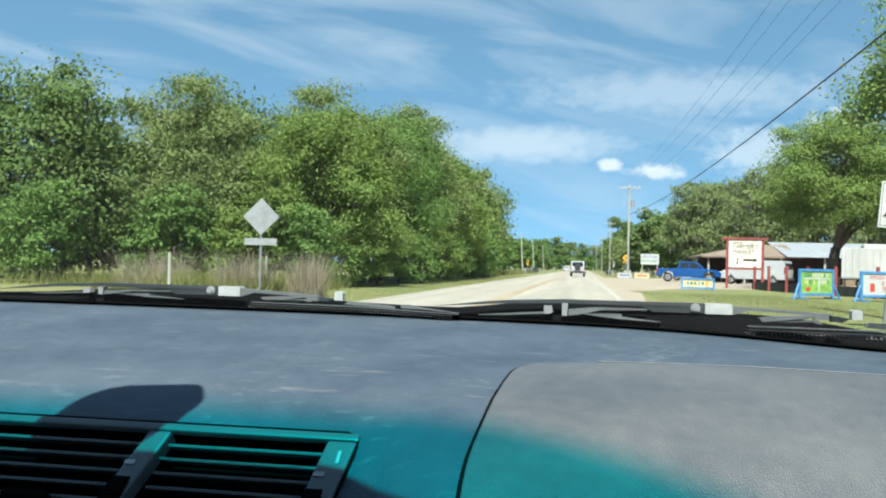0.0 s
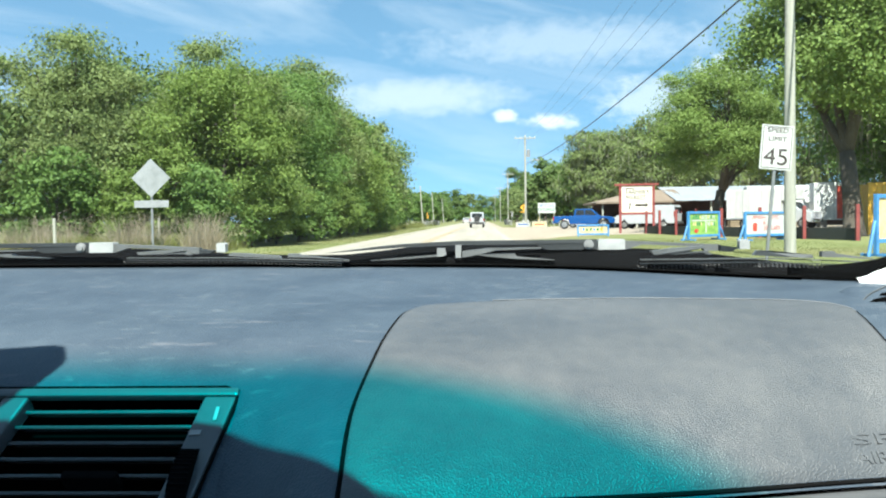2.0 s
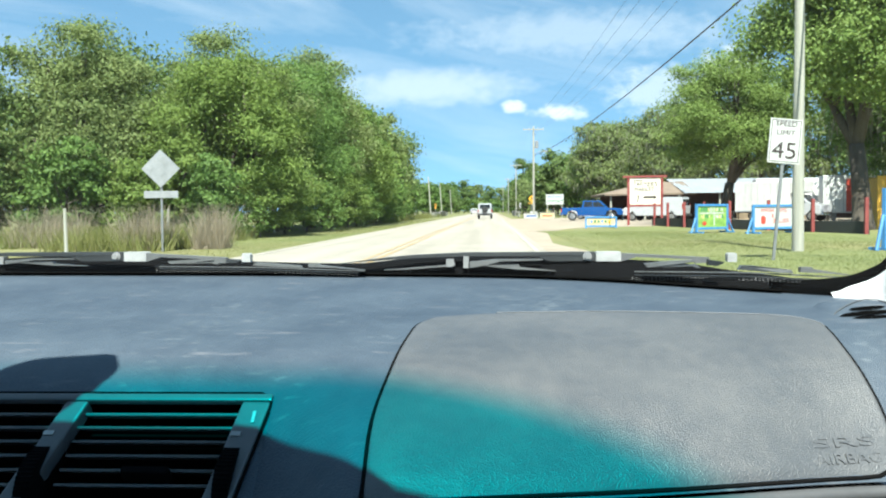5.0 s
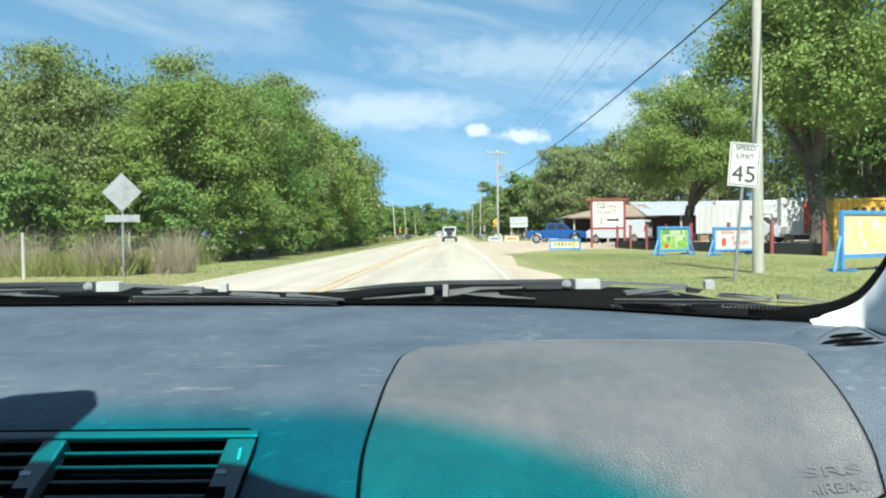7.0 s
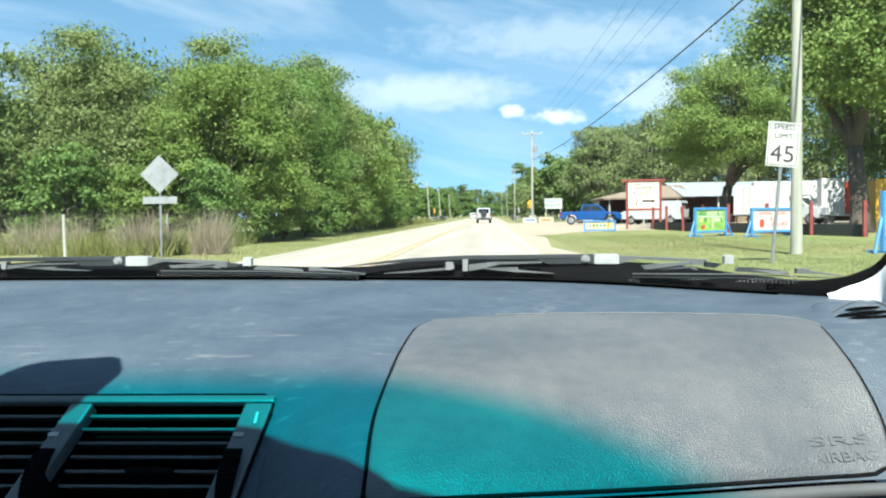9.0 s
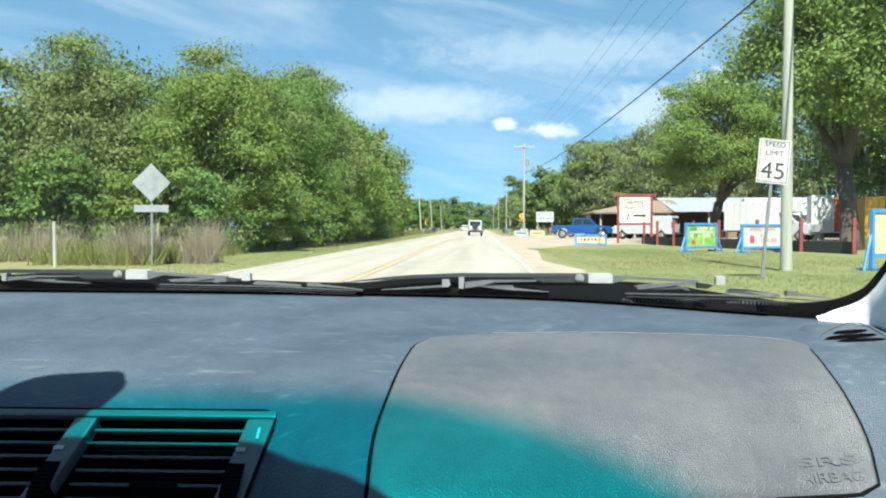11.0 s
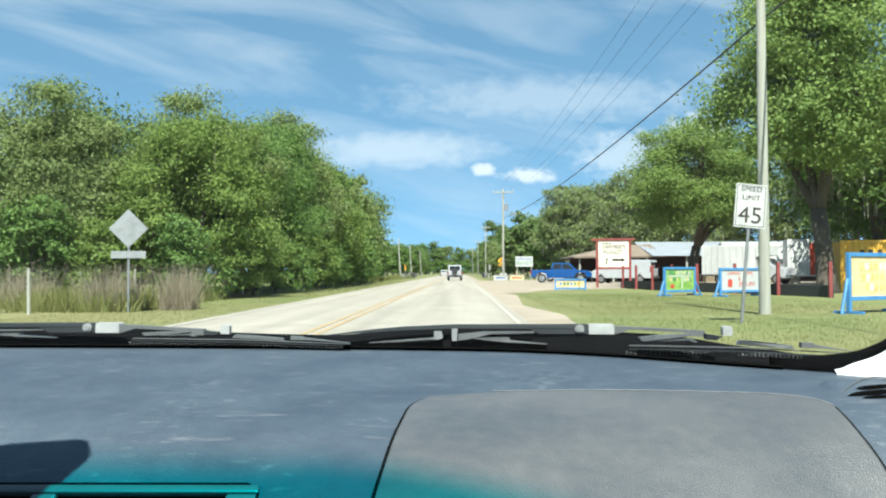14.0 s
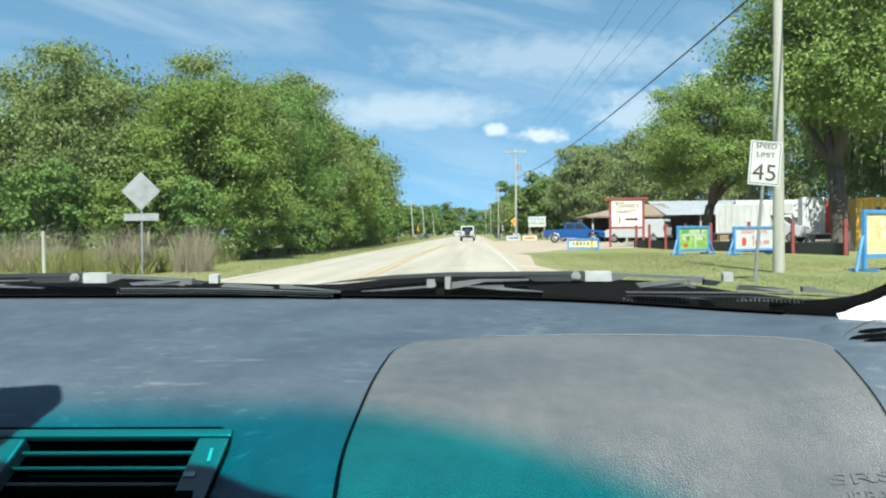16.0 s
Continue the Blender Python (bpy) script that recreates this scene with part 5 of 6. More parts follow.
RUBBER = surface("tyre_rubber", (0.012, 0.012, 0.0128), (0.024, 0.024, 0.024), 0.8, 10, 60, 0.1)
ALLOY = surface("bright_alloy", (0.3, 0.3, 0.3), (0.446, 0.446, 0.446), 0.3, 4, 30, 0, metal=0.8)
LAMP_RED = surface("red_lamp_lens", (0.2, 0.01, 0.01), (0.3, 0.018, 0.018), 0.2)
LAMP_CLEAR = surface("clear_lamp_lens", (0.42, 0.42, 0.406), (0.56, 0.56, 0.544), 0.15)
CHROME = surface("chrome", (0.42, 0.42, 0.42), (0.56, 0.56, 0.56), 0.15, 4, 20, 0, metal=1.0)
DARK_PLASTIC = surface("dark_bumper_plastic", (0.024, 0.024, 0.0256), (0.025, 0.025, 0.025), 0.6)


def car_paint(name, c):
    m = surface(name, c, tuple(min(1, v * 1.15) for v in c), 0.22, 3, 40, 0)
    m.node_tree.nodes["Principled BSDF"].inputs["Coat Weight"].default_value = 0.6
    return m


BLUE_CAR = car_paint("blue_car_paint", (0.0, 0.042, 0.17))
WHITE_CAR = car_paint("white_car_paint", (0.34, 0.35, 0.36))
BLACK_CAR = car_paint("black_car_paint", (0.01, 0.01, 0.012))
SILVER_CAR = car_paint("silver_car_paint", (0.315, 0.322, 0.329))


def wheel(parent, x, y, r=0.38, w=0.26, side=1):
    t = bmesh.new()
    bmesh.ops.create_cone(t, cap_ends=True, segments=28, radius1=r, radius2=r, depth=w)
    bmesh.ops.bevel(t, geom=[e for e in t.edges if e.calc_face_angle(0) > 1], offset=0.04, segments=2, affect="EDGES")
    bm = bmesh.new()
    join(bm, t, Matrix.Translation((x, y, r)) @ pose(0, 0, 0, 90))
    wh = part("tyre", bm, RUBBER, parent, smooth=False)
    bm = bmesh.new()
    rod(bm, (x, y - side * (w / 2 - 0.02), r), (x, y - side * (w / 2 + 0.006), r), r * 0.66, r * 0.62, 24)
    for k in range(5):
        a = k * math.tau / 5
        rod(bm, (x, y - side * (w / 2 + 0.012), r), (x + math.cos(a) * r * 0.6, y - side * (w / 2 + 0.01), r + math.sin(a) * r * 0.6), 0.05, 0.035, 6)
    part("rim", bm, ALLOY, wh, "bright alloy rim")


def side_glass(parent, outline, width, name="side_window"):
    """A window in both flanks; outline (x, z)."""
    for s in (-1, 1):
        y0 = s * (width / 2 - 0.03)
        part(name, slab(bmesh.new(), outline, (min(y0, y0 + s * 0.036), max(y0, y0 + s * 0.036)), "y", 0.006), SIDEGLASS, parent, "dark window")


def vehicle(name, label, cat, at, rz, paint, width, lower, upper, windows, screens, wheels, wr, upper_in=0.10, bumpers=(), lamps=()):
    """A car that points along +x: lower body, narrower cabin, windows, screens, wheels, bumpers and lamps."""
    ob = tagged_vehicle(name, label, cat, at, rz)
    part("body", slab(bmesh.new(), lower, (-width / 2, width / 2), "y", 0.06), paint, ob)
    if upper:
        part("cabin", slab(bmesh.new(), upper, (-width / 2 + upper_in, width / 2 - upper_in), "y", 0.05), paint, ob)
    for w in windows:
        side_glass(ob, w, width - 2 * upper_in)
    for (x0, z0), (x1, z1), inset in screens:
        bm = sheet(bmesh.new(), [[(x, y, z) for y in (-width / 2 + inset, width / 2 - inset)] for x, z in ((x0, z0), (x1, z1))], (0, 0, 0.012))
        part("windscreen", bm, SIDEGLASS, ob, "dark windscreen")
    for x in wheels:
        for s in (-1, 1):
            wheel(ob, x, s * (width / 2 - 0.12), wr, 0.24, -s)
    for lo, hi, mat in bumpers:
        part("bumper", box(bmesh.new(), lo, hi, 0.03), mat, ob)
    for nm, lo, hi, mat in lamps:
        part(nm, box(bmesh.new(), lo, hi, 0.015), mat, ob)
    return ob


# blue crew-cab pickup, its nose to the right
TX, TY = 9.6, 67.0
vehicle("pickup_truck", "bright blue crew-cab pickup truck on gravel", "truck", (TX, TY), -6, BLUE_CAR, 2.0,
               [(-2.9, 0.55), (-2.9, 1.20), (-1.05, 1.22), (-0.9, 1.22), (1.35, 1.22), (2.6, 1.12), (2.85, 0.95), (2.85, 0.5), (2.35, 0.5), (2.2, 0.9), (1.75, 0.98), (1.35, 0.85), (1.25, 0.45), (-1.35, 0.45), (-1.45, 0.85), (-1.85, 0.98), (-2.25, 0.85), (-2.35, 0.55)],
               [(-1.0, 1.18), (-0.85, 1.88), (0.75, 1.88), (1.5, 1.18)],
               [[(-0.8, 1.28), (-0.72, 1.78), (0.0, 1.78), (0.0, 1.28)], [(0.08, 1.28), (0.08, 1.78), (0.62, 1.78), (1.18, 1.28)]],
               [((0.84, 1.80), (1.46, 1.24), 0.18)], (-1.85, 1.78), 0.42, 0.08,
               (((2.75, -0.95, 0.48), (3.0, 0.95, 0.78), CHROME), ((-3.05, -0.95, 0.52), (-2.85, 0.95, 0.75), CHROME)),
               (("headlight", (2.62, -0.98, 0.88), (2.88, -0.62, 1.05), LAMP_CLEAR), ("headlight", (2.62, 0.62, 0.88), (2.88, 0.98, 1.05), LAMP_CLEAR),
                ("tail_light", (-2.93, -1.01, 0.8), (-2.82, -0.85, 1.15), LAMP_RED), ("tail_light", (-2.93, 0.85, 0.8), (-2.82, 1.01, 1.15), LAMP_RED)))
vehicle("sedan", "white sedan parked behind the blue pickup", "car", (11.0, 77.0), -12, WHITE_CAR, 1.8,
        [(-2.3, 0.3), (-2.35, 0.95), (-1.5, 1.02), (1.1, 0.95), (2.25, 0.72), (2.3, 0.3), (1.75, 0.28), (1.4, 0.6), (1.05, 0.28), (-1.05, 0.28), (-1.4, 0.6), (-1.75, 0.28)],
        [(-1.75, 0.98), (-0.8, 1.44), (0.35, 1.44), (1.25, 0.93)],
        [[(-1.3, 1.0), (-0.72, 1.36), (-0.2, 1.36), (-0.2, 1.0)], [(-0.14, 1.0), (-0.14, 1.36), (0.28, 1.36), (0.9, 0.98)]],
        [((0.42, 1.40), (1.2, 0.97), 0.18)], (-1.4, 1.4), 0.33, 0.1, (), (("tail_light", (-2.37, -0.9, 0.7), (-2.2, -0.5, 0.88), LAMP_RED), ("tail_light", (-2.37, 0.5, 0.7), (-2.2, 0.9, 0.88), LAMP_RED)))
# white cargo van, seen from behind at an angle
van = vehicle("cargo_van", "white cargo van parked at the market", "van", (14.6, 61.5), 150, WHITE_CAR, 2.0,
              [(-2.7, 0.45), (-2.75, 1.2), (-2.6, 2.05), (0.9, 2.08), (1.25, 1.95), (1.85, 1.35), (2.65, 1.15), (2.75, 0.5), (2.2, 0.45), (1.85, 0.85), (1.5, 0.45), (-1.35, 0.45), (-1.7, 0.85), (-2.05, 0.45)],
              None, [], [((1.32, 1.92), (1.84, 1.38), 0.2)], (-1.7, 1.85), 0.37, 0.0,
              (((-2.88, -0.95, 0.42), (-2.7, 0.95, 0.62), DARK_PLASTIC), ((2.65, -0.95, 0.42), (2.85, 0.95, 0.62), DARK_PLASTIC)),
              (("tail_light", (-2.72, -1.01, 1.0), (-2.62, -0.90, 1.5), LAMP_RED), ("tail_light", (-2.72, 0.90, 1.0), (-2.62, 1.01, 1.5), LAMP_RED),
               ("rear_window", (-2.745, -0.80, 1.30), (-2.60, -0.10, 1.85), SIDEGLASS), ("rear_window", (-2.745, 0.10, 1.30), (-2.60, 0.80, 1.85), SIDEGLASS)))
side_glass(van, [(0.75, 1.30), (0.75, 1.85), (1.18, 1.85), (1.62, 1.34)], 2.03)
DULL_WHITE = surface("dirty_white_panels", (0.42, 0.42, 0.40), (0.58, 0.58, 0.56), 0.6, 0.5, 4, 0.05, stretch=(1, 1, 0.3))
# white box truck, nose to the right
boxt = vehicle("box_truck", "white box truck with an over-cab body parked under trees", "truck", (23.3, 54.0), -40, WHITE_CAR, 2.1,
               [(0.9, 0.5), (0.9, 2.05), (1.55, 2.05), (2.2, 1.45), (3.1, 1.25), (3.2, 0.5), (2.85, 0.45), (2.4, 0.9), (1.95, 0.45)],
               None, [], [((1.6, 2.0), (2.18, 1.48), 0.2)], (-2.2, 2.4), 0.4, 0.0, (((3.1, -0.95, 0.45), (3.3, 0.95, 0.7), CHROME),))
part("cargo_box", slab(bmesh.new(), [(-3.6, 0.75), (-3.6, 3.1), (1.75, 3.1), (1.75, 2.25), (0.88, 2.15), (0.88, 0.75)], (-1.2, 1.2), "y", 0.03), DULL_WHITE, boxt, "white cargo box")
for k in range(9):
    part("panel_seam", box(bmesh.new(), (-3.3 + 0.52 * k, -1.212, 0.85), (-3.28 + 0.52 * k, -1.2, 3.0)), BACK_GREY, boxt)
part("lower_rail", box(bmesh.new(), (-3.6, -1.225, 0.72), (0.86, -1.203, 0.84)), BACK_GREY, boxt, "grey lower rail")
side_glass(boxt, [(1.0, 1.4), (1.0, 1.95), (1.5, 1.95), (1.98, 1.42)], 2.13)
# the grey off-roader ahead on the road, and the cars beyond it
JX, JY = -0.75, 90.0
jeep = vehicle("off_roader", "silver-grey boxy off-roader with a spare wheel on its back", "car", (JX, JY, 0.045), 90, SILVER_CAR, 1.75,
               [(-1.9, 0.45), (-1.95, 1.05), (-1.9, 1.1), (0.8, 1.1), (1.8, 1.0), (1.9, 0.5), (1.55, 0.45), (1.2, 0.9), (0.8, 0.45), (-0.75, 0.45), (-1.15, 0.9), (-1.55, 0.45)],
               [(-1.88, 1.08), (-1.80, 1.85), (0.35, 1.85), (0.85, 1.08)],
               [[(-1.7, 1.18), (-1.65, 1.72), (-0.8, 1.72), (-0.8, 1.18)], [(-0.7, 1.18), (-0.7, 1.72), (0.28, 1.72), (0.62, 1.18)]],
               [((0.40, 1.80), (0.84, 1.14), 0.18)], (-1.15, 1.18), 0.37, 0.08,
               (((-2.05, -0.8, 0.42), (-1.92, 0.8, 0.65), DARK_PLASTIC),),
               (("tail_light", (-1.975, -0.86, 0.85), (-1.88, -0.72, 1.08), LAMP_RED), ("tail_light", (-1.975, 0.72, 0.85), (-1.88, 0.86, 1.08), LAMP_RED),
                ("rear_window", (-1.90, -0.62, 1.22), (-1.80, 0.62, 1.72), SIDEGLASS)))
bm = bmesh.new()
rod(bm, (-1.93, 0.0, 1.12), (-2.13, 0.0, 1.12), 0.36, 0.34, 24)
part("spare_wheel", bm, RUBBER, jeep, "black spare wheel")
for x, y, mat, lab in ((-0.55 + bend(150), 150, BLACK_CAR, "dark car far ahead on the road"), (-0.6 + bend(172), 172, BLACK_CAR, "dark car far ahead on the road"), (-4.4 + bend(215), 215, WHITE_CAR, "white car far off in the other lane")):
    vehicle("distant_car", lab, "car", (x, y, 0.045), 90, mat, 1.8,
            [(-2.2, 0.3), (-2.25, 0.95), (1.1, 0.95), (2.2, 0.75), (2.25, 0.3)], [(-2.0, 0.93), (-1.4, 1.48), (0.35, 1.48), (1.2, 0.93)],
            [[(-1.5, 1.0), (-1.2, 1.4), (0.28, 1.4), (0.85, 1.0)]], [((-1.95, 0.98), (-1.42, 1.44), 0.2)], (-1.4, 1.4), 0.32, 0.1, (),
            (("tail_light", (-2.27, -0.88, 0.7), (-2.15, -0.6, 0.85), LAMP_RED), ("tail_light", (-2.27, 0.6, 0.7), (-2.15, 0.88, 0.85), LAMP_RED)))

# ------------------------------------------------------------------ market
TAN_ROOF = surface("tan_shingle_roof", (0.135, 0.1, 0.07), (0.19, 0.145, 0.105), 0.9, 1.5, 12, 0.3)
TIN = surface("dull_tin_roof", (0.244, 0.261, 0.278), (0.418, 0.432, 0.446), 0.45, 0.8, 6, 0.1, metal=0.35, stretch=(1, 6, 1))
RED_WALL = surface("brown_red_boards", (0.085, 0.035, 0.025), (0.13, 0.06, 0.0425), 0.85, 2, 20, 0.2)
market = tagged(empty("market_stall_building", (0, 0, 0)), "open-fronted market shed with tan and tin roofs", "building")
# the tan hipped end
A = [(11.0, 69.0, 2.55), (19.5, 67.0, 2.55), (19.5, 80.0, 2.55), (11.0, 80.0, 2.55)]
R0, R1 = (16.0, 73.5, 3.75), (19.5, 73.5, 3.85)
bm = bmesh.new()
vs = [bm.verts.new(p) for p in A] + [bm.verts.new(R0), bm.verts.new(R1)]
for f in ((0, 1, 5, 4), (0, 4, 3), (3, 4, 5, 2)):
    bm.faces.new([vs[i] for i in f])
geo = bmesh.ops.extrude_face_region(bm, geom=bm.faces[:])
bmesh.ops.translate(bm, vec=Vector((0, 0, -0.16)), verts=[v for v in geo["geom"] if isinstance(v, bmesh.types.BMVert)])
part("tan_roof", bm, TAN_ROOF, market, "tan shingled hip roof")
# tin roof, sheet by sheet
for i in range(20):
    x0 = 18.2 + 1.02 * i
    bm = sheet(bmesh.new(), [[(x0 + 1.06 * u, y, z + 0.02 * math.cos(u * 6.2832 * 3) + 0.006 * (i % 2)) for u in [k / 12 for k in range(13)]] for y, z in ((66.6, 2.55), (75.5, 4.15))], (0, 0, -0.02))
    part("tin_sheet", bm, TIN, market)
bm = box(bmesh.new(), (12.0, 79.6, 0.0), (38.5, 79.8, 2.5), 0.01)
part("back_wall", bm, RED_WALL, market)
for i in range(9):
    x = 11.6 + 3.3 * i
    part("post", box(bmesh.new(), (x, 69.2 if i < 3 else 67.0, 0), (x + 0.16, 69.36 if i < 3 else 67.16, 2.5 if i < 3 else 2.62), 0.01), WOOD, market, "bare wooden post")
part("inner_wall", box(bmesh.new(), (17.2, 75.6, 0), (38.5, 75.75, 3.9), 0.01), RED_WALL, market)
CRATE = surface("bare_crate_wood", (0.17, 0.125, 0.075), (0.258, 0.202, 0.129), 0.85, 4, 40, 0.2)


def table(x, y, l=1.8):
    ob = tagged(empty("market_table", (x, y, 0.012)), "plain white market table under the roof", "table", "market tables")
    part("tabletop", box(bmesh.new(), (-l / 2, -0.4, 0.72), (l / 2, 0.4, 0.78), 0.01), SIGN_WHITE, ob)
    for sx in (-1, 1):
        for sy in (-1, 1):
            part("leg", box(bmesh.new(), (sx * (l / 2 - 0.1) - 0.03, sy * 0.33 - 0.03, 0), (sx * (l / 2 - 0.1) + 0.03, sy * 0.33 + 0.03, 0.72)), SIGN_WHITE, ob)


for x, y in ((14.0, 71.5), (16.4, 71.0), (22.5, 69.0), (26, 69.2), (29.5, 69.0)):
    table(x, y)
for i in range(9):
    x, y = 23.5 + 1.1 * (i % 6), 66.2 + 0.4 * (i // 6)
    ob = tagged(empty("crate", (x, y, 0.012), 7 * i), "slatted wooden crate on the gravel", "crate", "crates")
    for z in (0.0, 0.2, 0.4):
        for sy in (-0.3, 0.28):
            part("slat", box(bmesh.new(), (-0.45, sy, z + 0.02), (0.45, sy + 0.02, z + 0.16)), CRATE, ob)
        for sx in (-0.45, 0.43):
            part("slat", box(bmesh.new(), (sx, -0.28, z + 0.02), (sx + 0.02, 0.28, z + 0.16)), CRATE, ob)


def trailer(x, y, rz, l, h, mat, label, door=None):
    ob = tagged(empty("storage_trailer", (x, y, 0.012), rz), label, "trailer", "trailers")
    part("body", box(bmesh.new(), (-l / 2, -1.2, 0.6), (l / 2, 1.2, h), 0.05), mat, ob)
    for k in range(int(l / 0.6)):
        xx = -l / 2 + 0.3 + 0.6 * k
        if not (door and -0.3 < xx < 1.7):
            part("rib", box(bmesh.new(), (xx - 0.02, -1.222, 0.7), (xx + 0.02, -1.2, h - 0.1)), BACK_GREY, ob)
    if door:
        part("door", box(bmesh.new(), (-0.2, -1.225, 0.7), (1.6, -1.205, h - 0.3), 0.01), door, ob, "red door")
    for sx in (-l * 0.3, l * 0.3):
        part("block", box(bmesh.new(), (sx - 0.25, -1.0, 0.0), (sx + 0.25, 1.0, 0.6), 0.01), CONCRETE, ob)


trailer(25.6, 59.5, -10, 6.0, 3.5, DULL_WHITE, "white storage trailer on blocks behind the market")
trailer(28.6, 55.5, -12, 3.8, 3.6, DULL_WHITE, "white storage trailer with a red door", RED_PRINT)
trailer(36.0, 60.0, 0, 7.0, 3.0, BACK_GREY, "grey storage trailer behind the market")

# farmer's market sign on red posts
FS = (10.2, 42.0)
sign = tagged(empty("market_sign", (*FS, 0), -8), "cream market sign board on red wooden posts", "sign")
for x in (-1.08, 1.08):
    part("post", box(bmesh.new(), (x - 0.08, -0.08, -0.2), (x + 0.08, 0.08, 3.15), 0.012), RED_WOOD, sign, "red post")
part("top_rail", box(bmesh.new(), (-1.45, -0.11, 3.14), (1.40, 0.11, 3.28), 0.012), RED_WOOD, sign)
part("bottom_rail", box(bmesh.new(), (-1.0, -0.06, 1.22), (1.0, 0.06, 1.36), 0.012), RED_WOOD, sign)
bd = part("board", box(bmesh.new(), (-0.99, -0.05, 1.37), (0.99, 0.05, 3.12), 0.01), SIGN_CREAM, sign, "cream board")
words("FARMER'S", 0.3, 0.004, DARK_PRINT, bd, Matrix.Translation((0.03, -0.058, 2.70)), width=1.50, height=0.30)
words("MARKET", 0.3, 0.004, DARK_PRINT, bd, Matrix.Translation((-0.06, -0.058, 2.34)), width=1.28, height=0.28)
part("arrow", slab(bmesh.new(), [(-0.1, 1.78), (0.55, 1.78), (0.55, 1.71), (0.78, 1.85), (0.55, 1.99), (0.55, 1.92), (-0.1, 1.92)], (-0.064, -0.051), "y"), DARK_PRINT, bd, "dark arrow")
part("bar", box(bmesh.new(), (-0.78, -0.062, 2.92), (-0.12, -0.051, 2.97)), DARK_PRINT, bd, "line of small print")
part("figure", slab(bmesh.new(), [(-0.55, 1.55), (-0.45, 1.55), (-0.38, 1.98), (-0.52, 1.98), (-0.5, 1.9), (-0.44, 1.9)], (-0.064, -0.051), "y"), DARK_PRINT, bd)


def framed_banner(name, label, at, rz, w, h, z0, panel, frame, tilt=0.0, feet=True):
    """A banner in a painted timber frame with splayed feet."""
    ob = tagged(empty(name, (*at, 0.0), rz), label, "sign", "roadside banners")
    for x in (-w / 2, w / 2):
        part("upright", box(bmesh.new(), (x - 0.05, -0.05, -0.02), (x + 0.05, 0.05, z0 + h + 0.05), 0.008), frame, ob)
        if feet:
            sx = 1 if x > 0 else -1
            part("brace", rod(bmesh.new(), (x + sx * 0.05, 0, z0 + h * 0.45), (x + sx * 0.38, -0.05, 0.0), 0.045, 0.045, 6), frame, ob)
            part("foot", box(bmesh.new(), (x - 0.05, -0.4, -0.02), (x + 0.05, 0.4, 0.07), 0.008), frame, ob)
    for z in (z0, z0 + h):
        part("rail", box(bmesh.new(), (-w / 2 + 0.051, -0.045, z - 0.05), (w / 2 - 0.051, 0.045, z + 0.05), 0.008), frame, ob)
    pn = part("panel", box(bmesh.new(), (-w / 2 + 0.051, -0.012, z0 + 0.051), (w / 2 - 0.051, 0.012, z0 + h - 0.051)), panel, ob, "printed banner")
    return ob, pn


ob, pn = framed_banner("banner_frame", "green printed banner in a blue timber frame", (9.75, 22.8), 36, 2.0, 1.02, 0.20, GREEN_PANEL, BLUE_WOOD)
random.seed(5)
for z, x0, x1, n in ((1.02, -0.75, 0.05, 7), (0.72, -0.75, -0.1, 5), (1.02, 0.22, 0.75, 5), (0.72, 0.22, 0.75, 5)):
    for i in range(n):
        xx = x0 + (x1 - x0) * (i + 0.5) / n
        hh = random.uniform(0.12, 0.2)
        part("bar", box(bmesh.new(), (xx - 0.035, -0.018, z - hh / 2), (xx + 0.03, -0.0125, z + hh / 2)), random.choice((SIGN_WHITE, YELLOW_PANEL, GREEN_PRINT)), pn)
part("bar", box(bmesh.new(), (-0.8, -0.017, 0.84), (0.78, -0.0125, 0.90)), SIGN_WHITE, pn)
part("bar", box(bmesh.new(), (0.1, -0.0175, 0.32), (0.17, -0.0125, 1.14)), SIGN_WHITE, pn)
t = bmesh.new()
bmesh.ops.create_uvsphere(t, u_segments=14, v_segments=8, radius=0.12)
bmesh.ops.scale(t, vec=(1.2, 0.06, 0.8), verts=t.verts)
bmesh.ops.translate(t, vec=(-0.5, -0.016, 0.42), verts=t.verts)
part("picture", t, RED_PRINT, pn, "round red shape")
ob, pn = framed_banner("banner_frame", "pale yellow banner in a low blue frame", (6.3, 34.0), -6, 1.7, 0.5, 0.12, YELLOW_PANEL, BLUE_WOOD, feet=False)
for i in range(6):
    part("bar", box(bmesh.new(), (-0.6 + 0.2 * i, -0.018, 0.30), (-0.48 + 0.2 * i, -0.0125, 0.46)), random.choice((GREEN_PRINT, AMBER, BLUE_WOOD)), pn)

# more banners beside the grass, and a yellow shipping container behind them
ob, pn = framed_banner("banner_frame", "white jam and jelly banner in a blue timber frame", (12.0, 21.5), 30, 2.35, 0.95, 0.22, SIGN_WHITE, BLUE_WOOD)
words("AMISH  JAMS", 0.2, 0.002, RED_PRINT, pn, Matrix.Translation((0.0, -0.016, 0.97)), width=1.55, height=0.20, label="red capitals")
words("JELLIES", 0.2, 0.002, RED_PRINT, pn, Matrix.Translation((0.42, -0.016, 0.52)), width=1.0, height=0.22, label="red capitals")
words("&", 0.2, 0.002, RED_PRINT, pn, Matrix.Translation((-0.05, -0.016, 0.74)), width=0.13, height=0.16, label="red sign")
part("picture", slab(bmesh.new(), [(-0.72, 0.40), (-0.48, 0.40), (-0.46, 0.66), (-0.52, 0.74), (-0.68, 0.74), (-0.74, 0.66)], (-0.017, -0.0125), "y"), RED_PRINT, pn, "red jar shape")
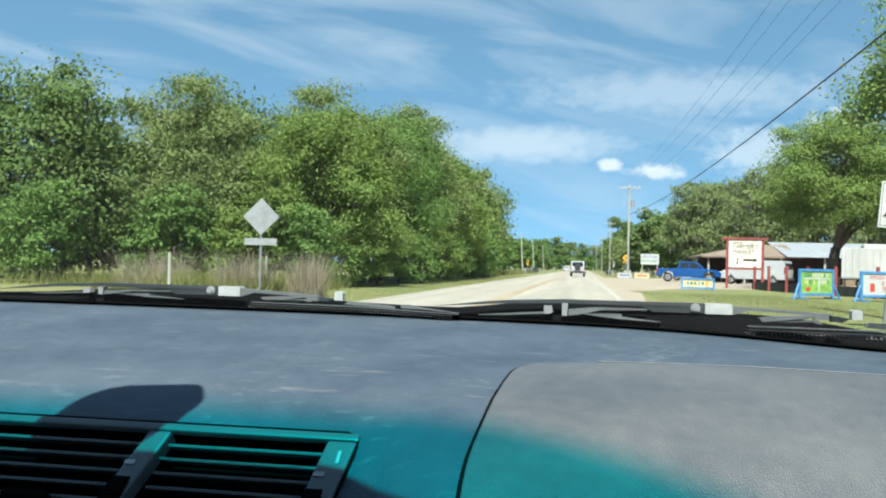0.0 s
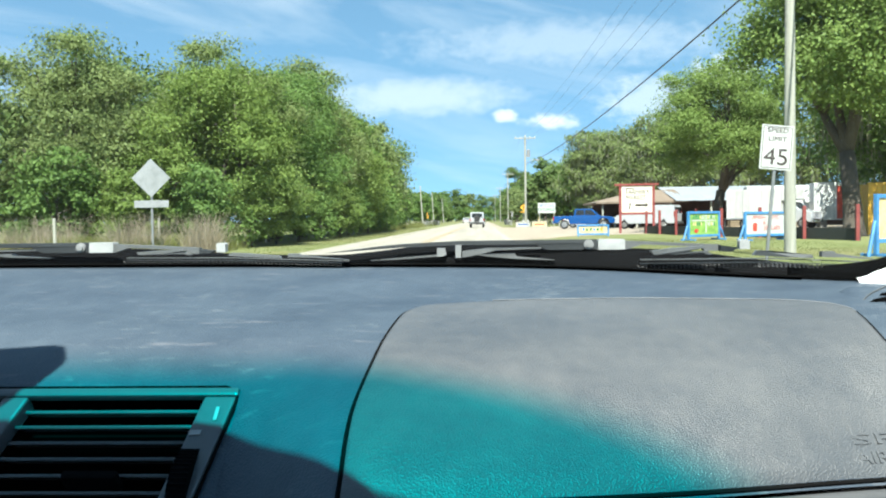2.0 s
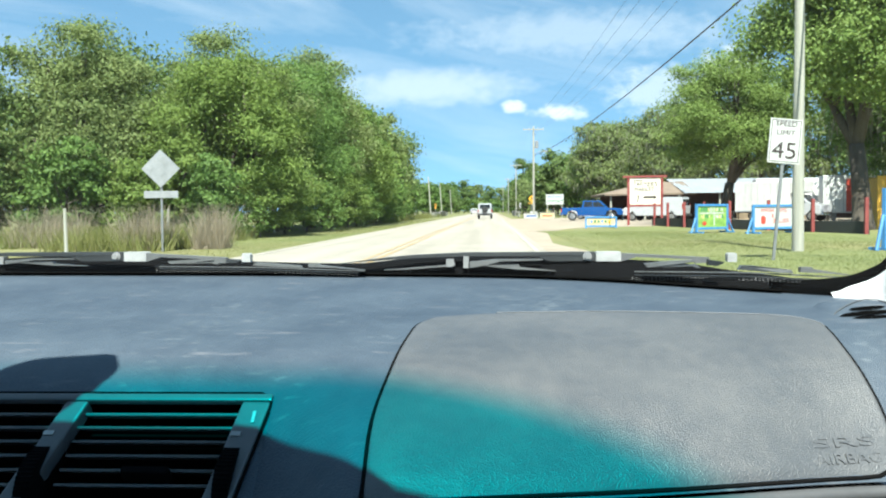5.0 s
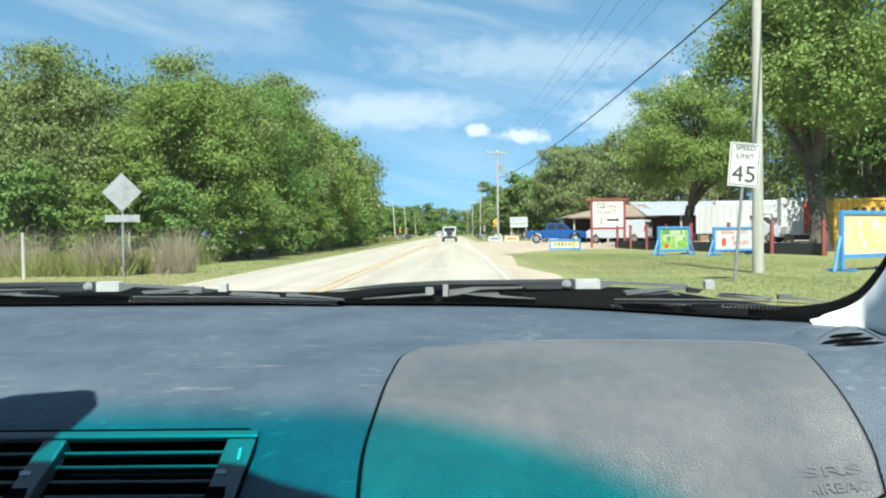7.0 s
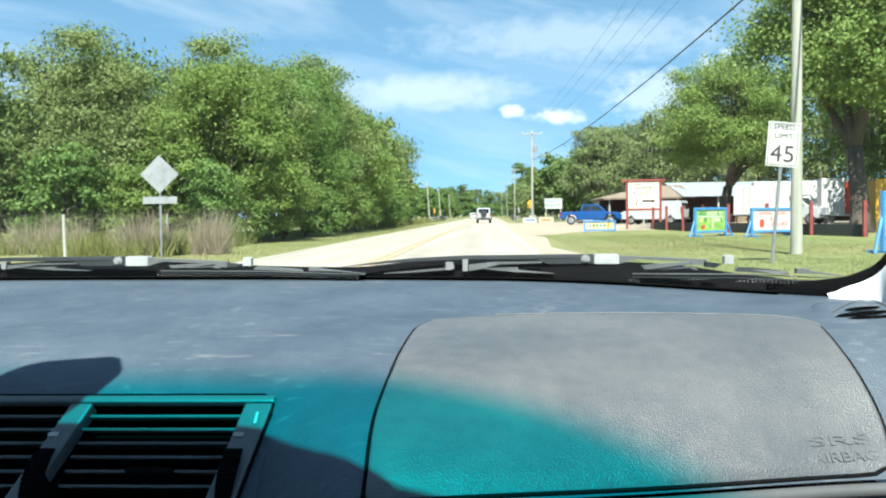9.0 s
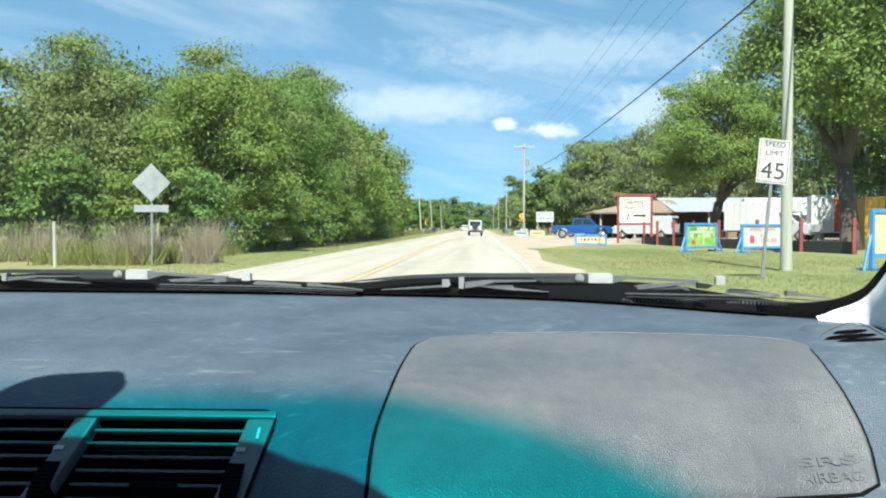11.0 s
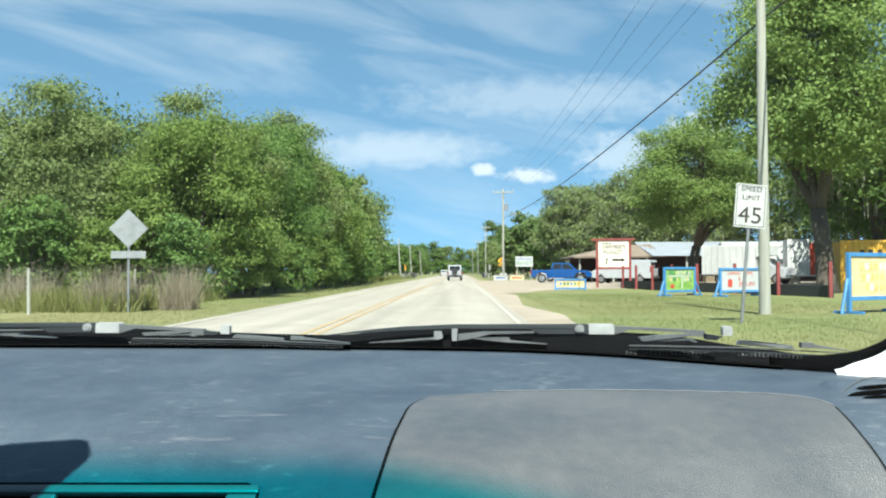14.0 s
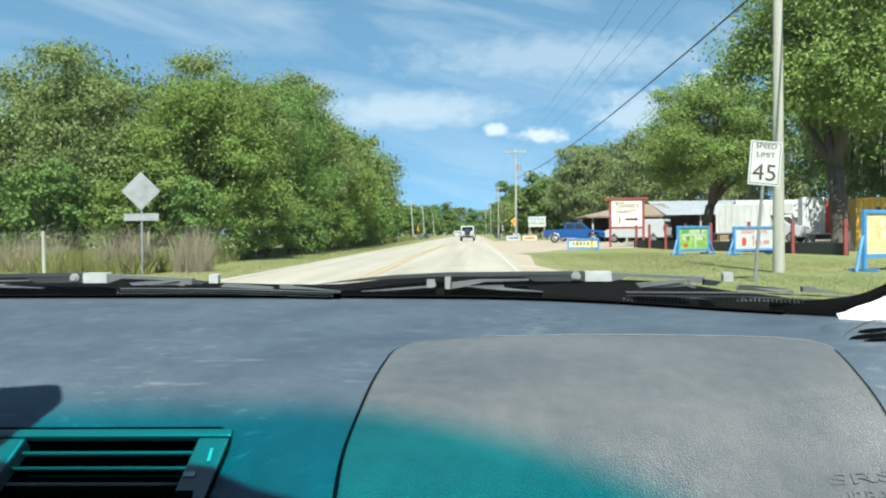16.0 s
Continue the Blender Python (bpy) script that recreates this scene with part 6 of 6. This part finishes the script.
ob, pn = framed_banner("banner_frame", "wrinkled pale yellow banner in a large blue frame", (10.65, 6.6), 32, 2.05, 1.12, 0.38, YELLOW_PANEL, BLUE_WOOD)
for z, x0, n in ((1.20, -0.55, 6), (0.92, -0.5, 5), (0.66, -0.35, 4)):
    for i in range(n):
        part("bar", box(bmesh.new(), (x0 + 0.2 * i, -0.018, z - 0.09), (x0 + 0.13 + 0.2 * i, -0.0125, z + 0.09)), random.choice((SIGN_CREAM, AMBER_FADED, AMBER_FADED)), pn)


def container(at, rz, l=6.1):
    """A corrugated steel shipping container with frame posts and a line of dark marks."""
    ob = tagged(empty("shipping_container", (*at, 0.0), rz), "yellow corrugated shipping container with dark lettering", "container")
    prof = []
    for k in range(int(l / 0.28)):
        x = 0.12 + 0.28 * k
        prof += [(x, 0.0), (x + 0.10, 0.0), (x + 0.14, 0.04), (x + 0.24, 0.04)]
    part("side", sheet(bmesh.new(), [[(x, y, z) for x, y in prof] for z in (0.15, 2.45)], (0, 0.02, 0)), YELLOW_STEEL, ob, "yellow corrugated side")
    part("body", box(bmesh.new(), (0.1, 0.08, 0.1), (l - 0.1, 2.4, 2.52), 0.02), YELLOW_STEEL, ob)
    for x in (0.0, l - 0.12):
        part("corner_post", box(bmesh.new(), (x, -0.03, 0.0), (x + 0.12, 0.1, 2.6), 0.01), YELLOW_STEEL, ob)
    for z in (0.02, 2.46):
        part("rail", box(bmesh.new(), (0.121, -0.025, z), (l - 0.121, 0.09, z + 0.13), 0.01), YELLOW_STEEL, ob)
    for k in range(9):
        x = 0.95 + 0.42 * k
        part("bar", box(bmesh.new(), (x, -0.012, 1.78), (x + 0.20, -0.003, 2.12)), DARK_PRINT, ob, "dark lettering mark")
    return ob


container((18.9, 27.5), -6)

# red fence posts with a dark skirt of edging before the market yard
for i, (x, y) in enumerate(((10.3, 39.2), (10.6, 36.6), (11.0, 34.0), (11.5, 31.4), (12.2, 29.0), (13.2, 26.0), (14.0, 22.5), (14.8, 19.0))):
    tagged(part("fence_post", box(bmesh.new(), (x - 0.07, y - 0.07, -0.2), (x + 0.07, y + 0.07, 1.45), 0.012), RED_WOOD), "faded red wooden fence post in the grass", "post", "red fence posts")
SKIRT = surface("dark_edging", (0.024, 0.028, 0.024), (0.03, 0.0325, 0.0275), 0.9, 2, 20, 0.3)
bm = sheet(bmesh.new(), [[(10.2 + 0.02, 39.6, z), (10.7, 36.6, z), (11.1, 34.0, z), (11.6, 31.4, z), (12.3, 29.0, z), (13.3, 26.0, z), (14.1, 22.5, z), (14.9, 19.0, z)] for z in (0.0, 0.5)], (0.05, 0.03, 0))
tagged(part("fence", bm, SKIRT), "dark knee-high edging along the red posts", "fence", kind="structure")
# left fence: thin grey posts in tall grass
for i in range(12):
    x, y = -11.6 + 0.1 * i, 7.0 + 7.2 * i
    tagged(part("wire_fence_post", rod(bmesh.new(), (x, y, -0.2), (x + rng.normal(0, 0.03), y, 1.25), 0.05, 0.045, 8), WOOD), "thin grey wooden fence post in tall grass", "post", "wire fence posts")

# ------------------------------------------------------------------ signs farther on
def road_sign(name, label, at, rz, shape, z, mat, post=2.6):
    ob = tagged(empty(name, (*at, 0), rz), label, "sign", "road signs")
    part("post", box(bmesh.new(), (-0.03, 0.0, -0.2), (0.03, 0.04, post), 0.005), STEEL, ob)
    plate = part("plate", slab(bmesh.new(), [(a, z + b) for a, b in shape], (-0.02, -0.001), "y"), mat, ob)
    return ob, plate


dia = [(0, -0.55), (0.55, 0), (0, 0.55), (-0.55, 0)]
sg, pl = road_sign("warning_sign", "amber diamond warning sign with a side-road symbol", (6.6, 126.0), 0, dia, 2.9, AMBER, 3.4)
part("symbol", slab(bmesh.new(), [(-0.09, 2.6), (0.02, 2.6), (0.02, 2.84), (0.25, 2.84), (0.25, 2.96), (0.02, 2.96), (0.02, 3.2), (-0.09, 3.2)], (-0.032, -0.021), "y"), DARK_PRINT, pl, "black side-road symbol")
part("name_plate", box(bmesh.new(), (-0.5, -0.02, 2.05), (0.5, -0.001, 2.27)), AMBER, sg, "amber plate with a plain dark bar")
part("bar", box(bmesh.new(), (-0.38, -0.03, 2.12), (0.38, -0.021, 2.20)), DARK_PRINT, pl)
for x, y, w, h, mat, lab in ((4.6, 84.5, 1.6, 0.55, SIGN_WHITE, "low white roadside banner"), (6.4, 83.0, 1.6, 0.6, YELLOW_PANEL, "low printed roadside banner")):
    ob, pn = framed_banner("low_banner", lab, (x, y), 0, w, h, 0.1, mat, WOOD, feet=False)
    part("bar", box(bmesh.new(), (-w * 0.35, -0.018, 0.3), (w * 0.35, -0.0125, 0.45)), BLUE_PRINT if mat is SIGN_WHITE else RED_PRINT, pn)


# ------------------------------------------------------------------ market boards, bridge and rails farther along the road
def market_board(at, rz):
    """A large white board on timber legs with two lines of hand-painted capitals."""
    ob = tagged(empty("market_board", (*at, 0), rz), "large white board with hand-painted market lettering", "sign", "market boards")
    for x in (-0.95, 0.95):
        part("leg", box(bmesh.new(), (x - 0.05, 0.03, -0.2), (x + 0.05, 0.13, 3.0), 0.008), WOOD, ob)
    bd = part("board", box(bmesh.new(), (-1.15, -0.02, 1.75), (1.15, 0.028, 3.1), 0.006), SIGN_WHITE, ob)
    words("KEYSTONE", 0.4, 0.003, BLUE_PRINT, bd, Matrix.Translation((0, -0.026, 2.72)), width=1.9, height=0.38, label="blue capitals")
    words("FARMERS MARKET", 0.3, 0.003, GREEN_PRINT, bd, Matrix.Translation((0, -0.026, 2.18)), width=2.15, height=0.40, label="green capitals")
    return ob


market_board((8.4, 99.0), -4)
market_board((6.6, -9.0), -6)
# posts and rails beside the far board, and markers on the verge before the bridge
rails = tagged(empty("rail_fence", (10.2, 100.5, 0), -4), "weathered timber posts with two rails beside the board", "fence")
for k in range(4):
    part("post", box(bmesh.new(), (1.5 * k - 0.08, -0.08, -0.2), (1.5 * k + 0.08, 0.08, 1.35 - 0.1 * (k % 2)), 0.012), WOOD, rails)
    if k < 3:
        for z in (0.55, 1.0):
            part("rail", box(bmesh.new(), (1.5 * k + 0.081, -0.04, z - 0.05), (1.5 * k + 1.419, 0.04, z + 0.05), 0.01), WOOD, rails)
verge_box = tagged(empty("white_board", (6.3, 113.0, 0), -5), "low white board standing on the verge", "sign")
part("panel", box(bmesh.new(), (-0.5, -0.015, 0.18), (0.5, 0.015, 0.85), 0.006), SIGN_WHITE, verge_box)
for x in (-0.42, 0.42):
    part("leg", box(bmesh.new(), (x - 0.02, 0.016, -0.15), (x + 0.02, 0.05, 0.8)), STEEL, verge_box)
marker = tagged(empty("cable_marker", (8.3, 114.0, 0)), "orange and white cable marker post in the grass", "marker post")
part("post", rod(bmesh.new(), (0, 0, -0.2), (0, 0, 0.7), 0.05, 0.05, 12), SIGN_WHITE, marker)
part("cap", rod(bmesh.new(), (0, 0, 0.701), (0, 0, 1.2), 0.055, 0.045, 12), AMBER_FADED, marker, "orange cap")


def guard_rail(x, y0, y1, side):
    """A corrugated steel rail on timber posts along the road."""
    ob = tagged(empty("guard_rail", (x, y0, 0)), "galvanised guard rail on short wooden posts", "guard rail", "guard rails")
    prof = [(0.0, 0.50), (0.05, 0.53), (0.05, 0.58), (0.0, 0.62), (0.0, 0.66), (0.05, 0.70), (0.05, 0.75), (0.0, 0.78)]
    n = max(2, int((y1 - y0) / 2))
    rows = [[(-side * a + (0.25 * side if k == 0 else 0), (y1 - y0) * k / n, b) for a, b in prof] for k in range(n + 1)]
    part("rail", sheet(bmesh.new(), rows, (side * 0.008, 0, 0)), STEEL, ob, smooth=True)
    for k in range(n):
        yy = (y1 - y0) * (k + 0.5) / n
        part("post", box(bmesh.new(), (side * 0.03 - 0.08, yy - 0.09, -0.2), (side * 0.03 + 0.08, yy + 0.09, 0.8), 0.01), WOOD, ob)


def parapet(x, y0, y1):
    ob = tagged(part("bridge_parapet", slab(bmesh.new(), [(-0.16, 0.0), (0.16, 0.0), (0.13, 0.85), (0.2, 0.88), (0.2, 1.0), (-0.2, 1.0), (-0.2, 0.88), (-0.13, 0.85)], (y0, y1), "y", 0.012), CONCRETE), "weathered concrete bridge parapet", "parapet", "bridge parapets")
    ob.location.x = x


guard_rail(4.4, 121, 135, 1)
guard_rail(-9.0, 117, 135, -1)
parapet(4.3, 135.2, 152)
parapet(-9.0, 135.2, 152)
guard_rail(4.4, 152.3, 166, 1)
guard_rail(-9.0, 152.3, 164, -1)
for x, y, nm in ((5.0, 134.6, SIGN_WHITE), (-9.7, 134.6, AMBER)):
    ob = tagged(empty("object_marker", (x, y, 0)), "striped object marker plate at the bridge end", "sign", "object markers")
    part("post", box(bmesh.new(), (-0.03, 0, -0.2), (0.03, 0.04, 2.3)), STEEL, ob)
    pl = part("plate", box(bmesh.new(), (-0.16, -0.02, 1.4), (0.16, -0.001, 2.3), 0.004), nm, ob)
    for k in range(4):
        z = 1.46 + 0.21 * k
        part("stripe", slab(bmesh.new(), [(-0.155, z), (0.155, z + 0.16), (0.155, z + 0.26), (-0.155, z + 0.10)] if k < 3 else [(-0.155, z), (0.155, z + 0.14), (0.155, z + 0.19), (-0.155, z + 0.10)], (-0.028, -0.0205), "y"), DARK_PRINT, pl)

# things beside the road near the car and behind it: speed sign, plank fence, letter box, round bush
sg, pl = road_sign("speed_sign", "white speed limit sign on a pole", (5.88, 2.3), 6, [(-0.34, -0.54), (0.34, -0.54), (0.34, 0.38), (-0.34, 0.38)], 2.55, SIGN_WHITE, 2.9)
for a0, a1, b0, b1 in ((-0.31, 0.31, -0.51, -0.498), (-0.31, 0.31, 0.338, 0.35), (-0.31, -0.298, -0.497, 0.337), (0.298, 0.31, -0.497, 0.337)):
    part("border", box(bmesh.new(), (a0, -0.0235, 2.55 + b0), (a1, -0.0202, 2.55 + b1)), DARK_PRINT, pl)
words("SPEED", 0.1, 0.002, DARK_PRINT, pl, Matrix.Translation((0, -0.024, 2.82)), width=0.44, height=0.1)
words("LIMIT", 0.1, 0.002, DARK_PRINT, pl, Matrix.Translation((0, -0.024, 2.64)), width=0.38, height=0.1)
words("45", 0.3, 0.002, DARK_PRINT, pl, Matrix.Translation((0, -0.024, 2.26)), width=0.50, height=0.34)
sg.rotation_euler.y = radians(5)
sg, pl = road_sign("diamond_sign", "bare back of a diamond road sign", (-9.3, 8.0), 4, [(0, -0.54), (0.54, 0), (0, 0.54), (-0.54, 0)], 2.35, BACK_GREY, 2.8)
part("name_plate", box(bmesh.new(), (-0.48, -0.021, 1.52), (0.48, -0.002, 1.72), 0.003), BACK_GREY, sg, "bare back of a small plate")
DARK_WOOD = surface("dark_stained_planks", (0.035, 0.028, 0.022), (0.06, 0.05, 0.04), 0.85, 3, 40, 0.2)
fence = tagged(empty("plank_fence", (9.0, -116, 0)), "dark stained plank paddock fence", "fence")
for k in range(14):
    part("post", box(bmesh.new(), (-0.06, 2.4 * k - 0.06, -0.2), (0.06, 2.4 * k + 0.06, 1.45), 0.01), DARK_WOOD, fence)
    if k < 13:
        for z in (0.35, 0.72, 1.09, 1.38):
            part("plank", box(bmesh.new(), (-0.085, 2.4 * k + 0.01, z - 0.07), (-0.061, 2.4 * k + 2.39, z + 0.07), 0.004), DARK_WOOD, fence)
mb = tagged(empty("letter_box", (5.6, -112, 0), -8), "dark metal letter box on a pale post", "letter box")
part("post", box(bmesh.new(), (-0.06, -0.06, -0.2), (0.06, 0.06, 1.05), 0.01), SIGN_CREAM, mb)
part("box", slab(bmesh.new(), [(-0.1, 1.05), (0.1, 1.05), (0.1, 1.2)] + [(0.1 * math.cos(a), 1.2 + 0.1 * math.sin(a)) for a in [math.pi * k / 8 for k in range(1, 8)]] + [(-0.1, 1.2)], (-0.28, 0.28), "y", 0.006), DARK_PLASTIC, mb)
part("flag", box(bmesh.new(), (0.102, -0.12, 1.12), (0.112, 0.08, 1.18)), RED_PRINT, mb, "red flag")
tree("round_bush", 3.0, 1.7, 0.05, 7000, 0.09, LEAF_LIGHT, "round clipped yellow-green bush on the verge", (7.6, -88), 7, 0.22, 0.06, group="bushes")
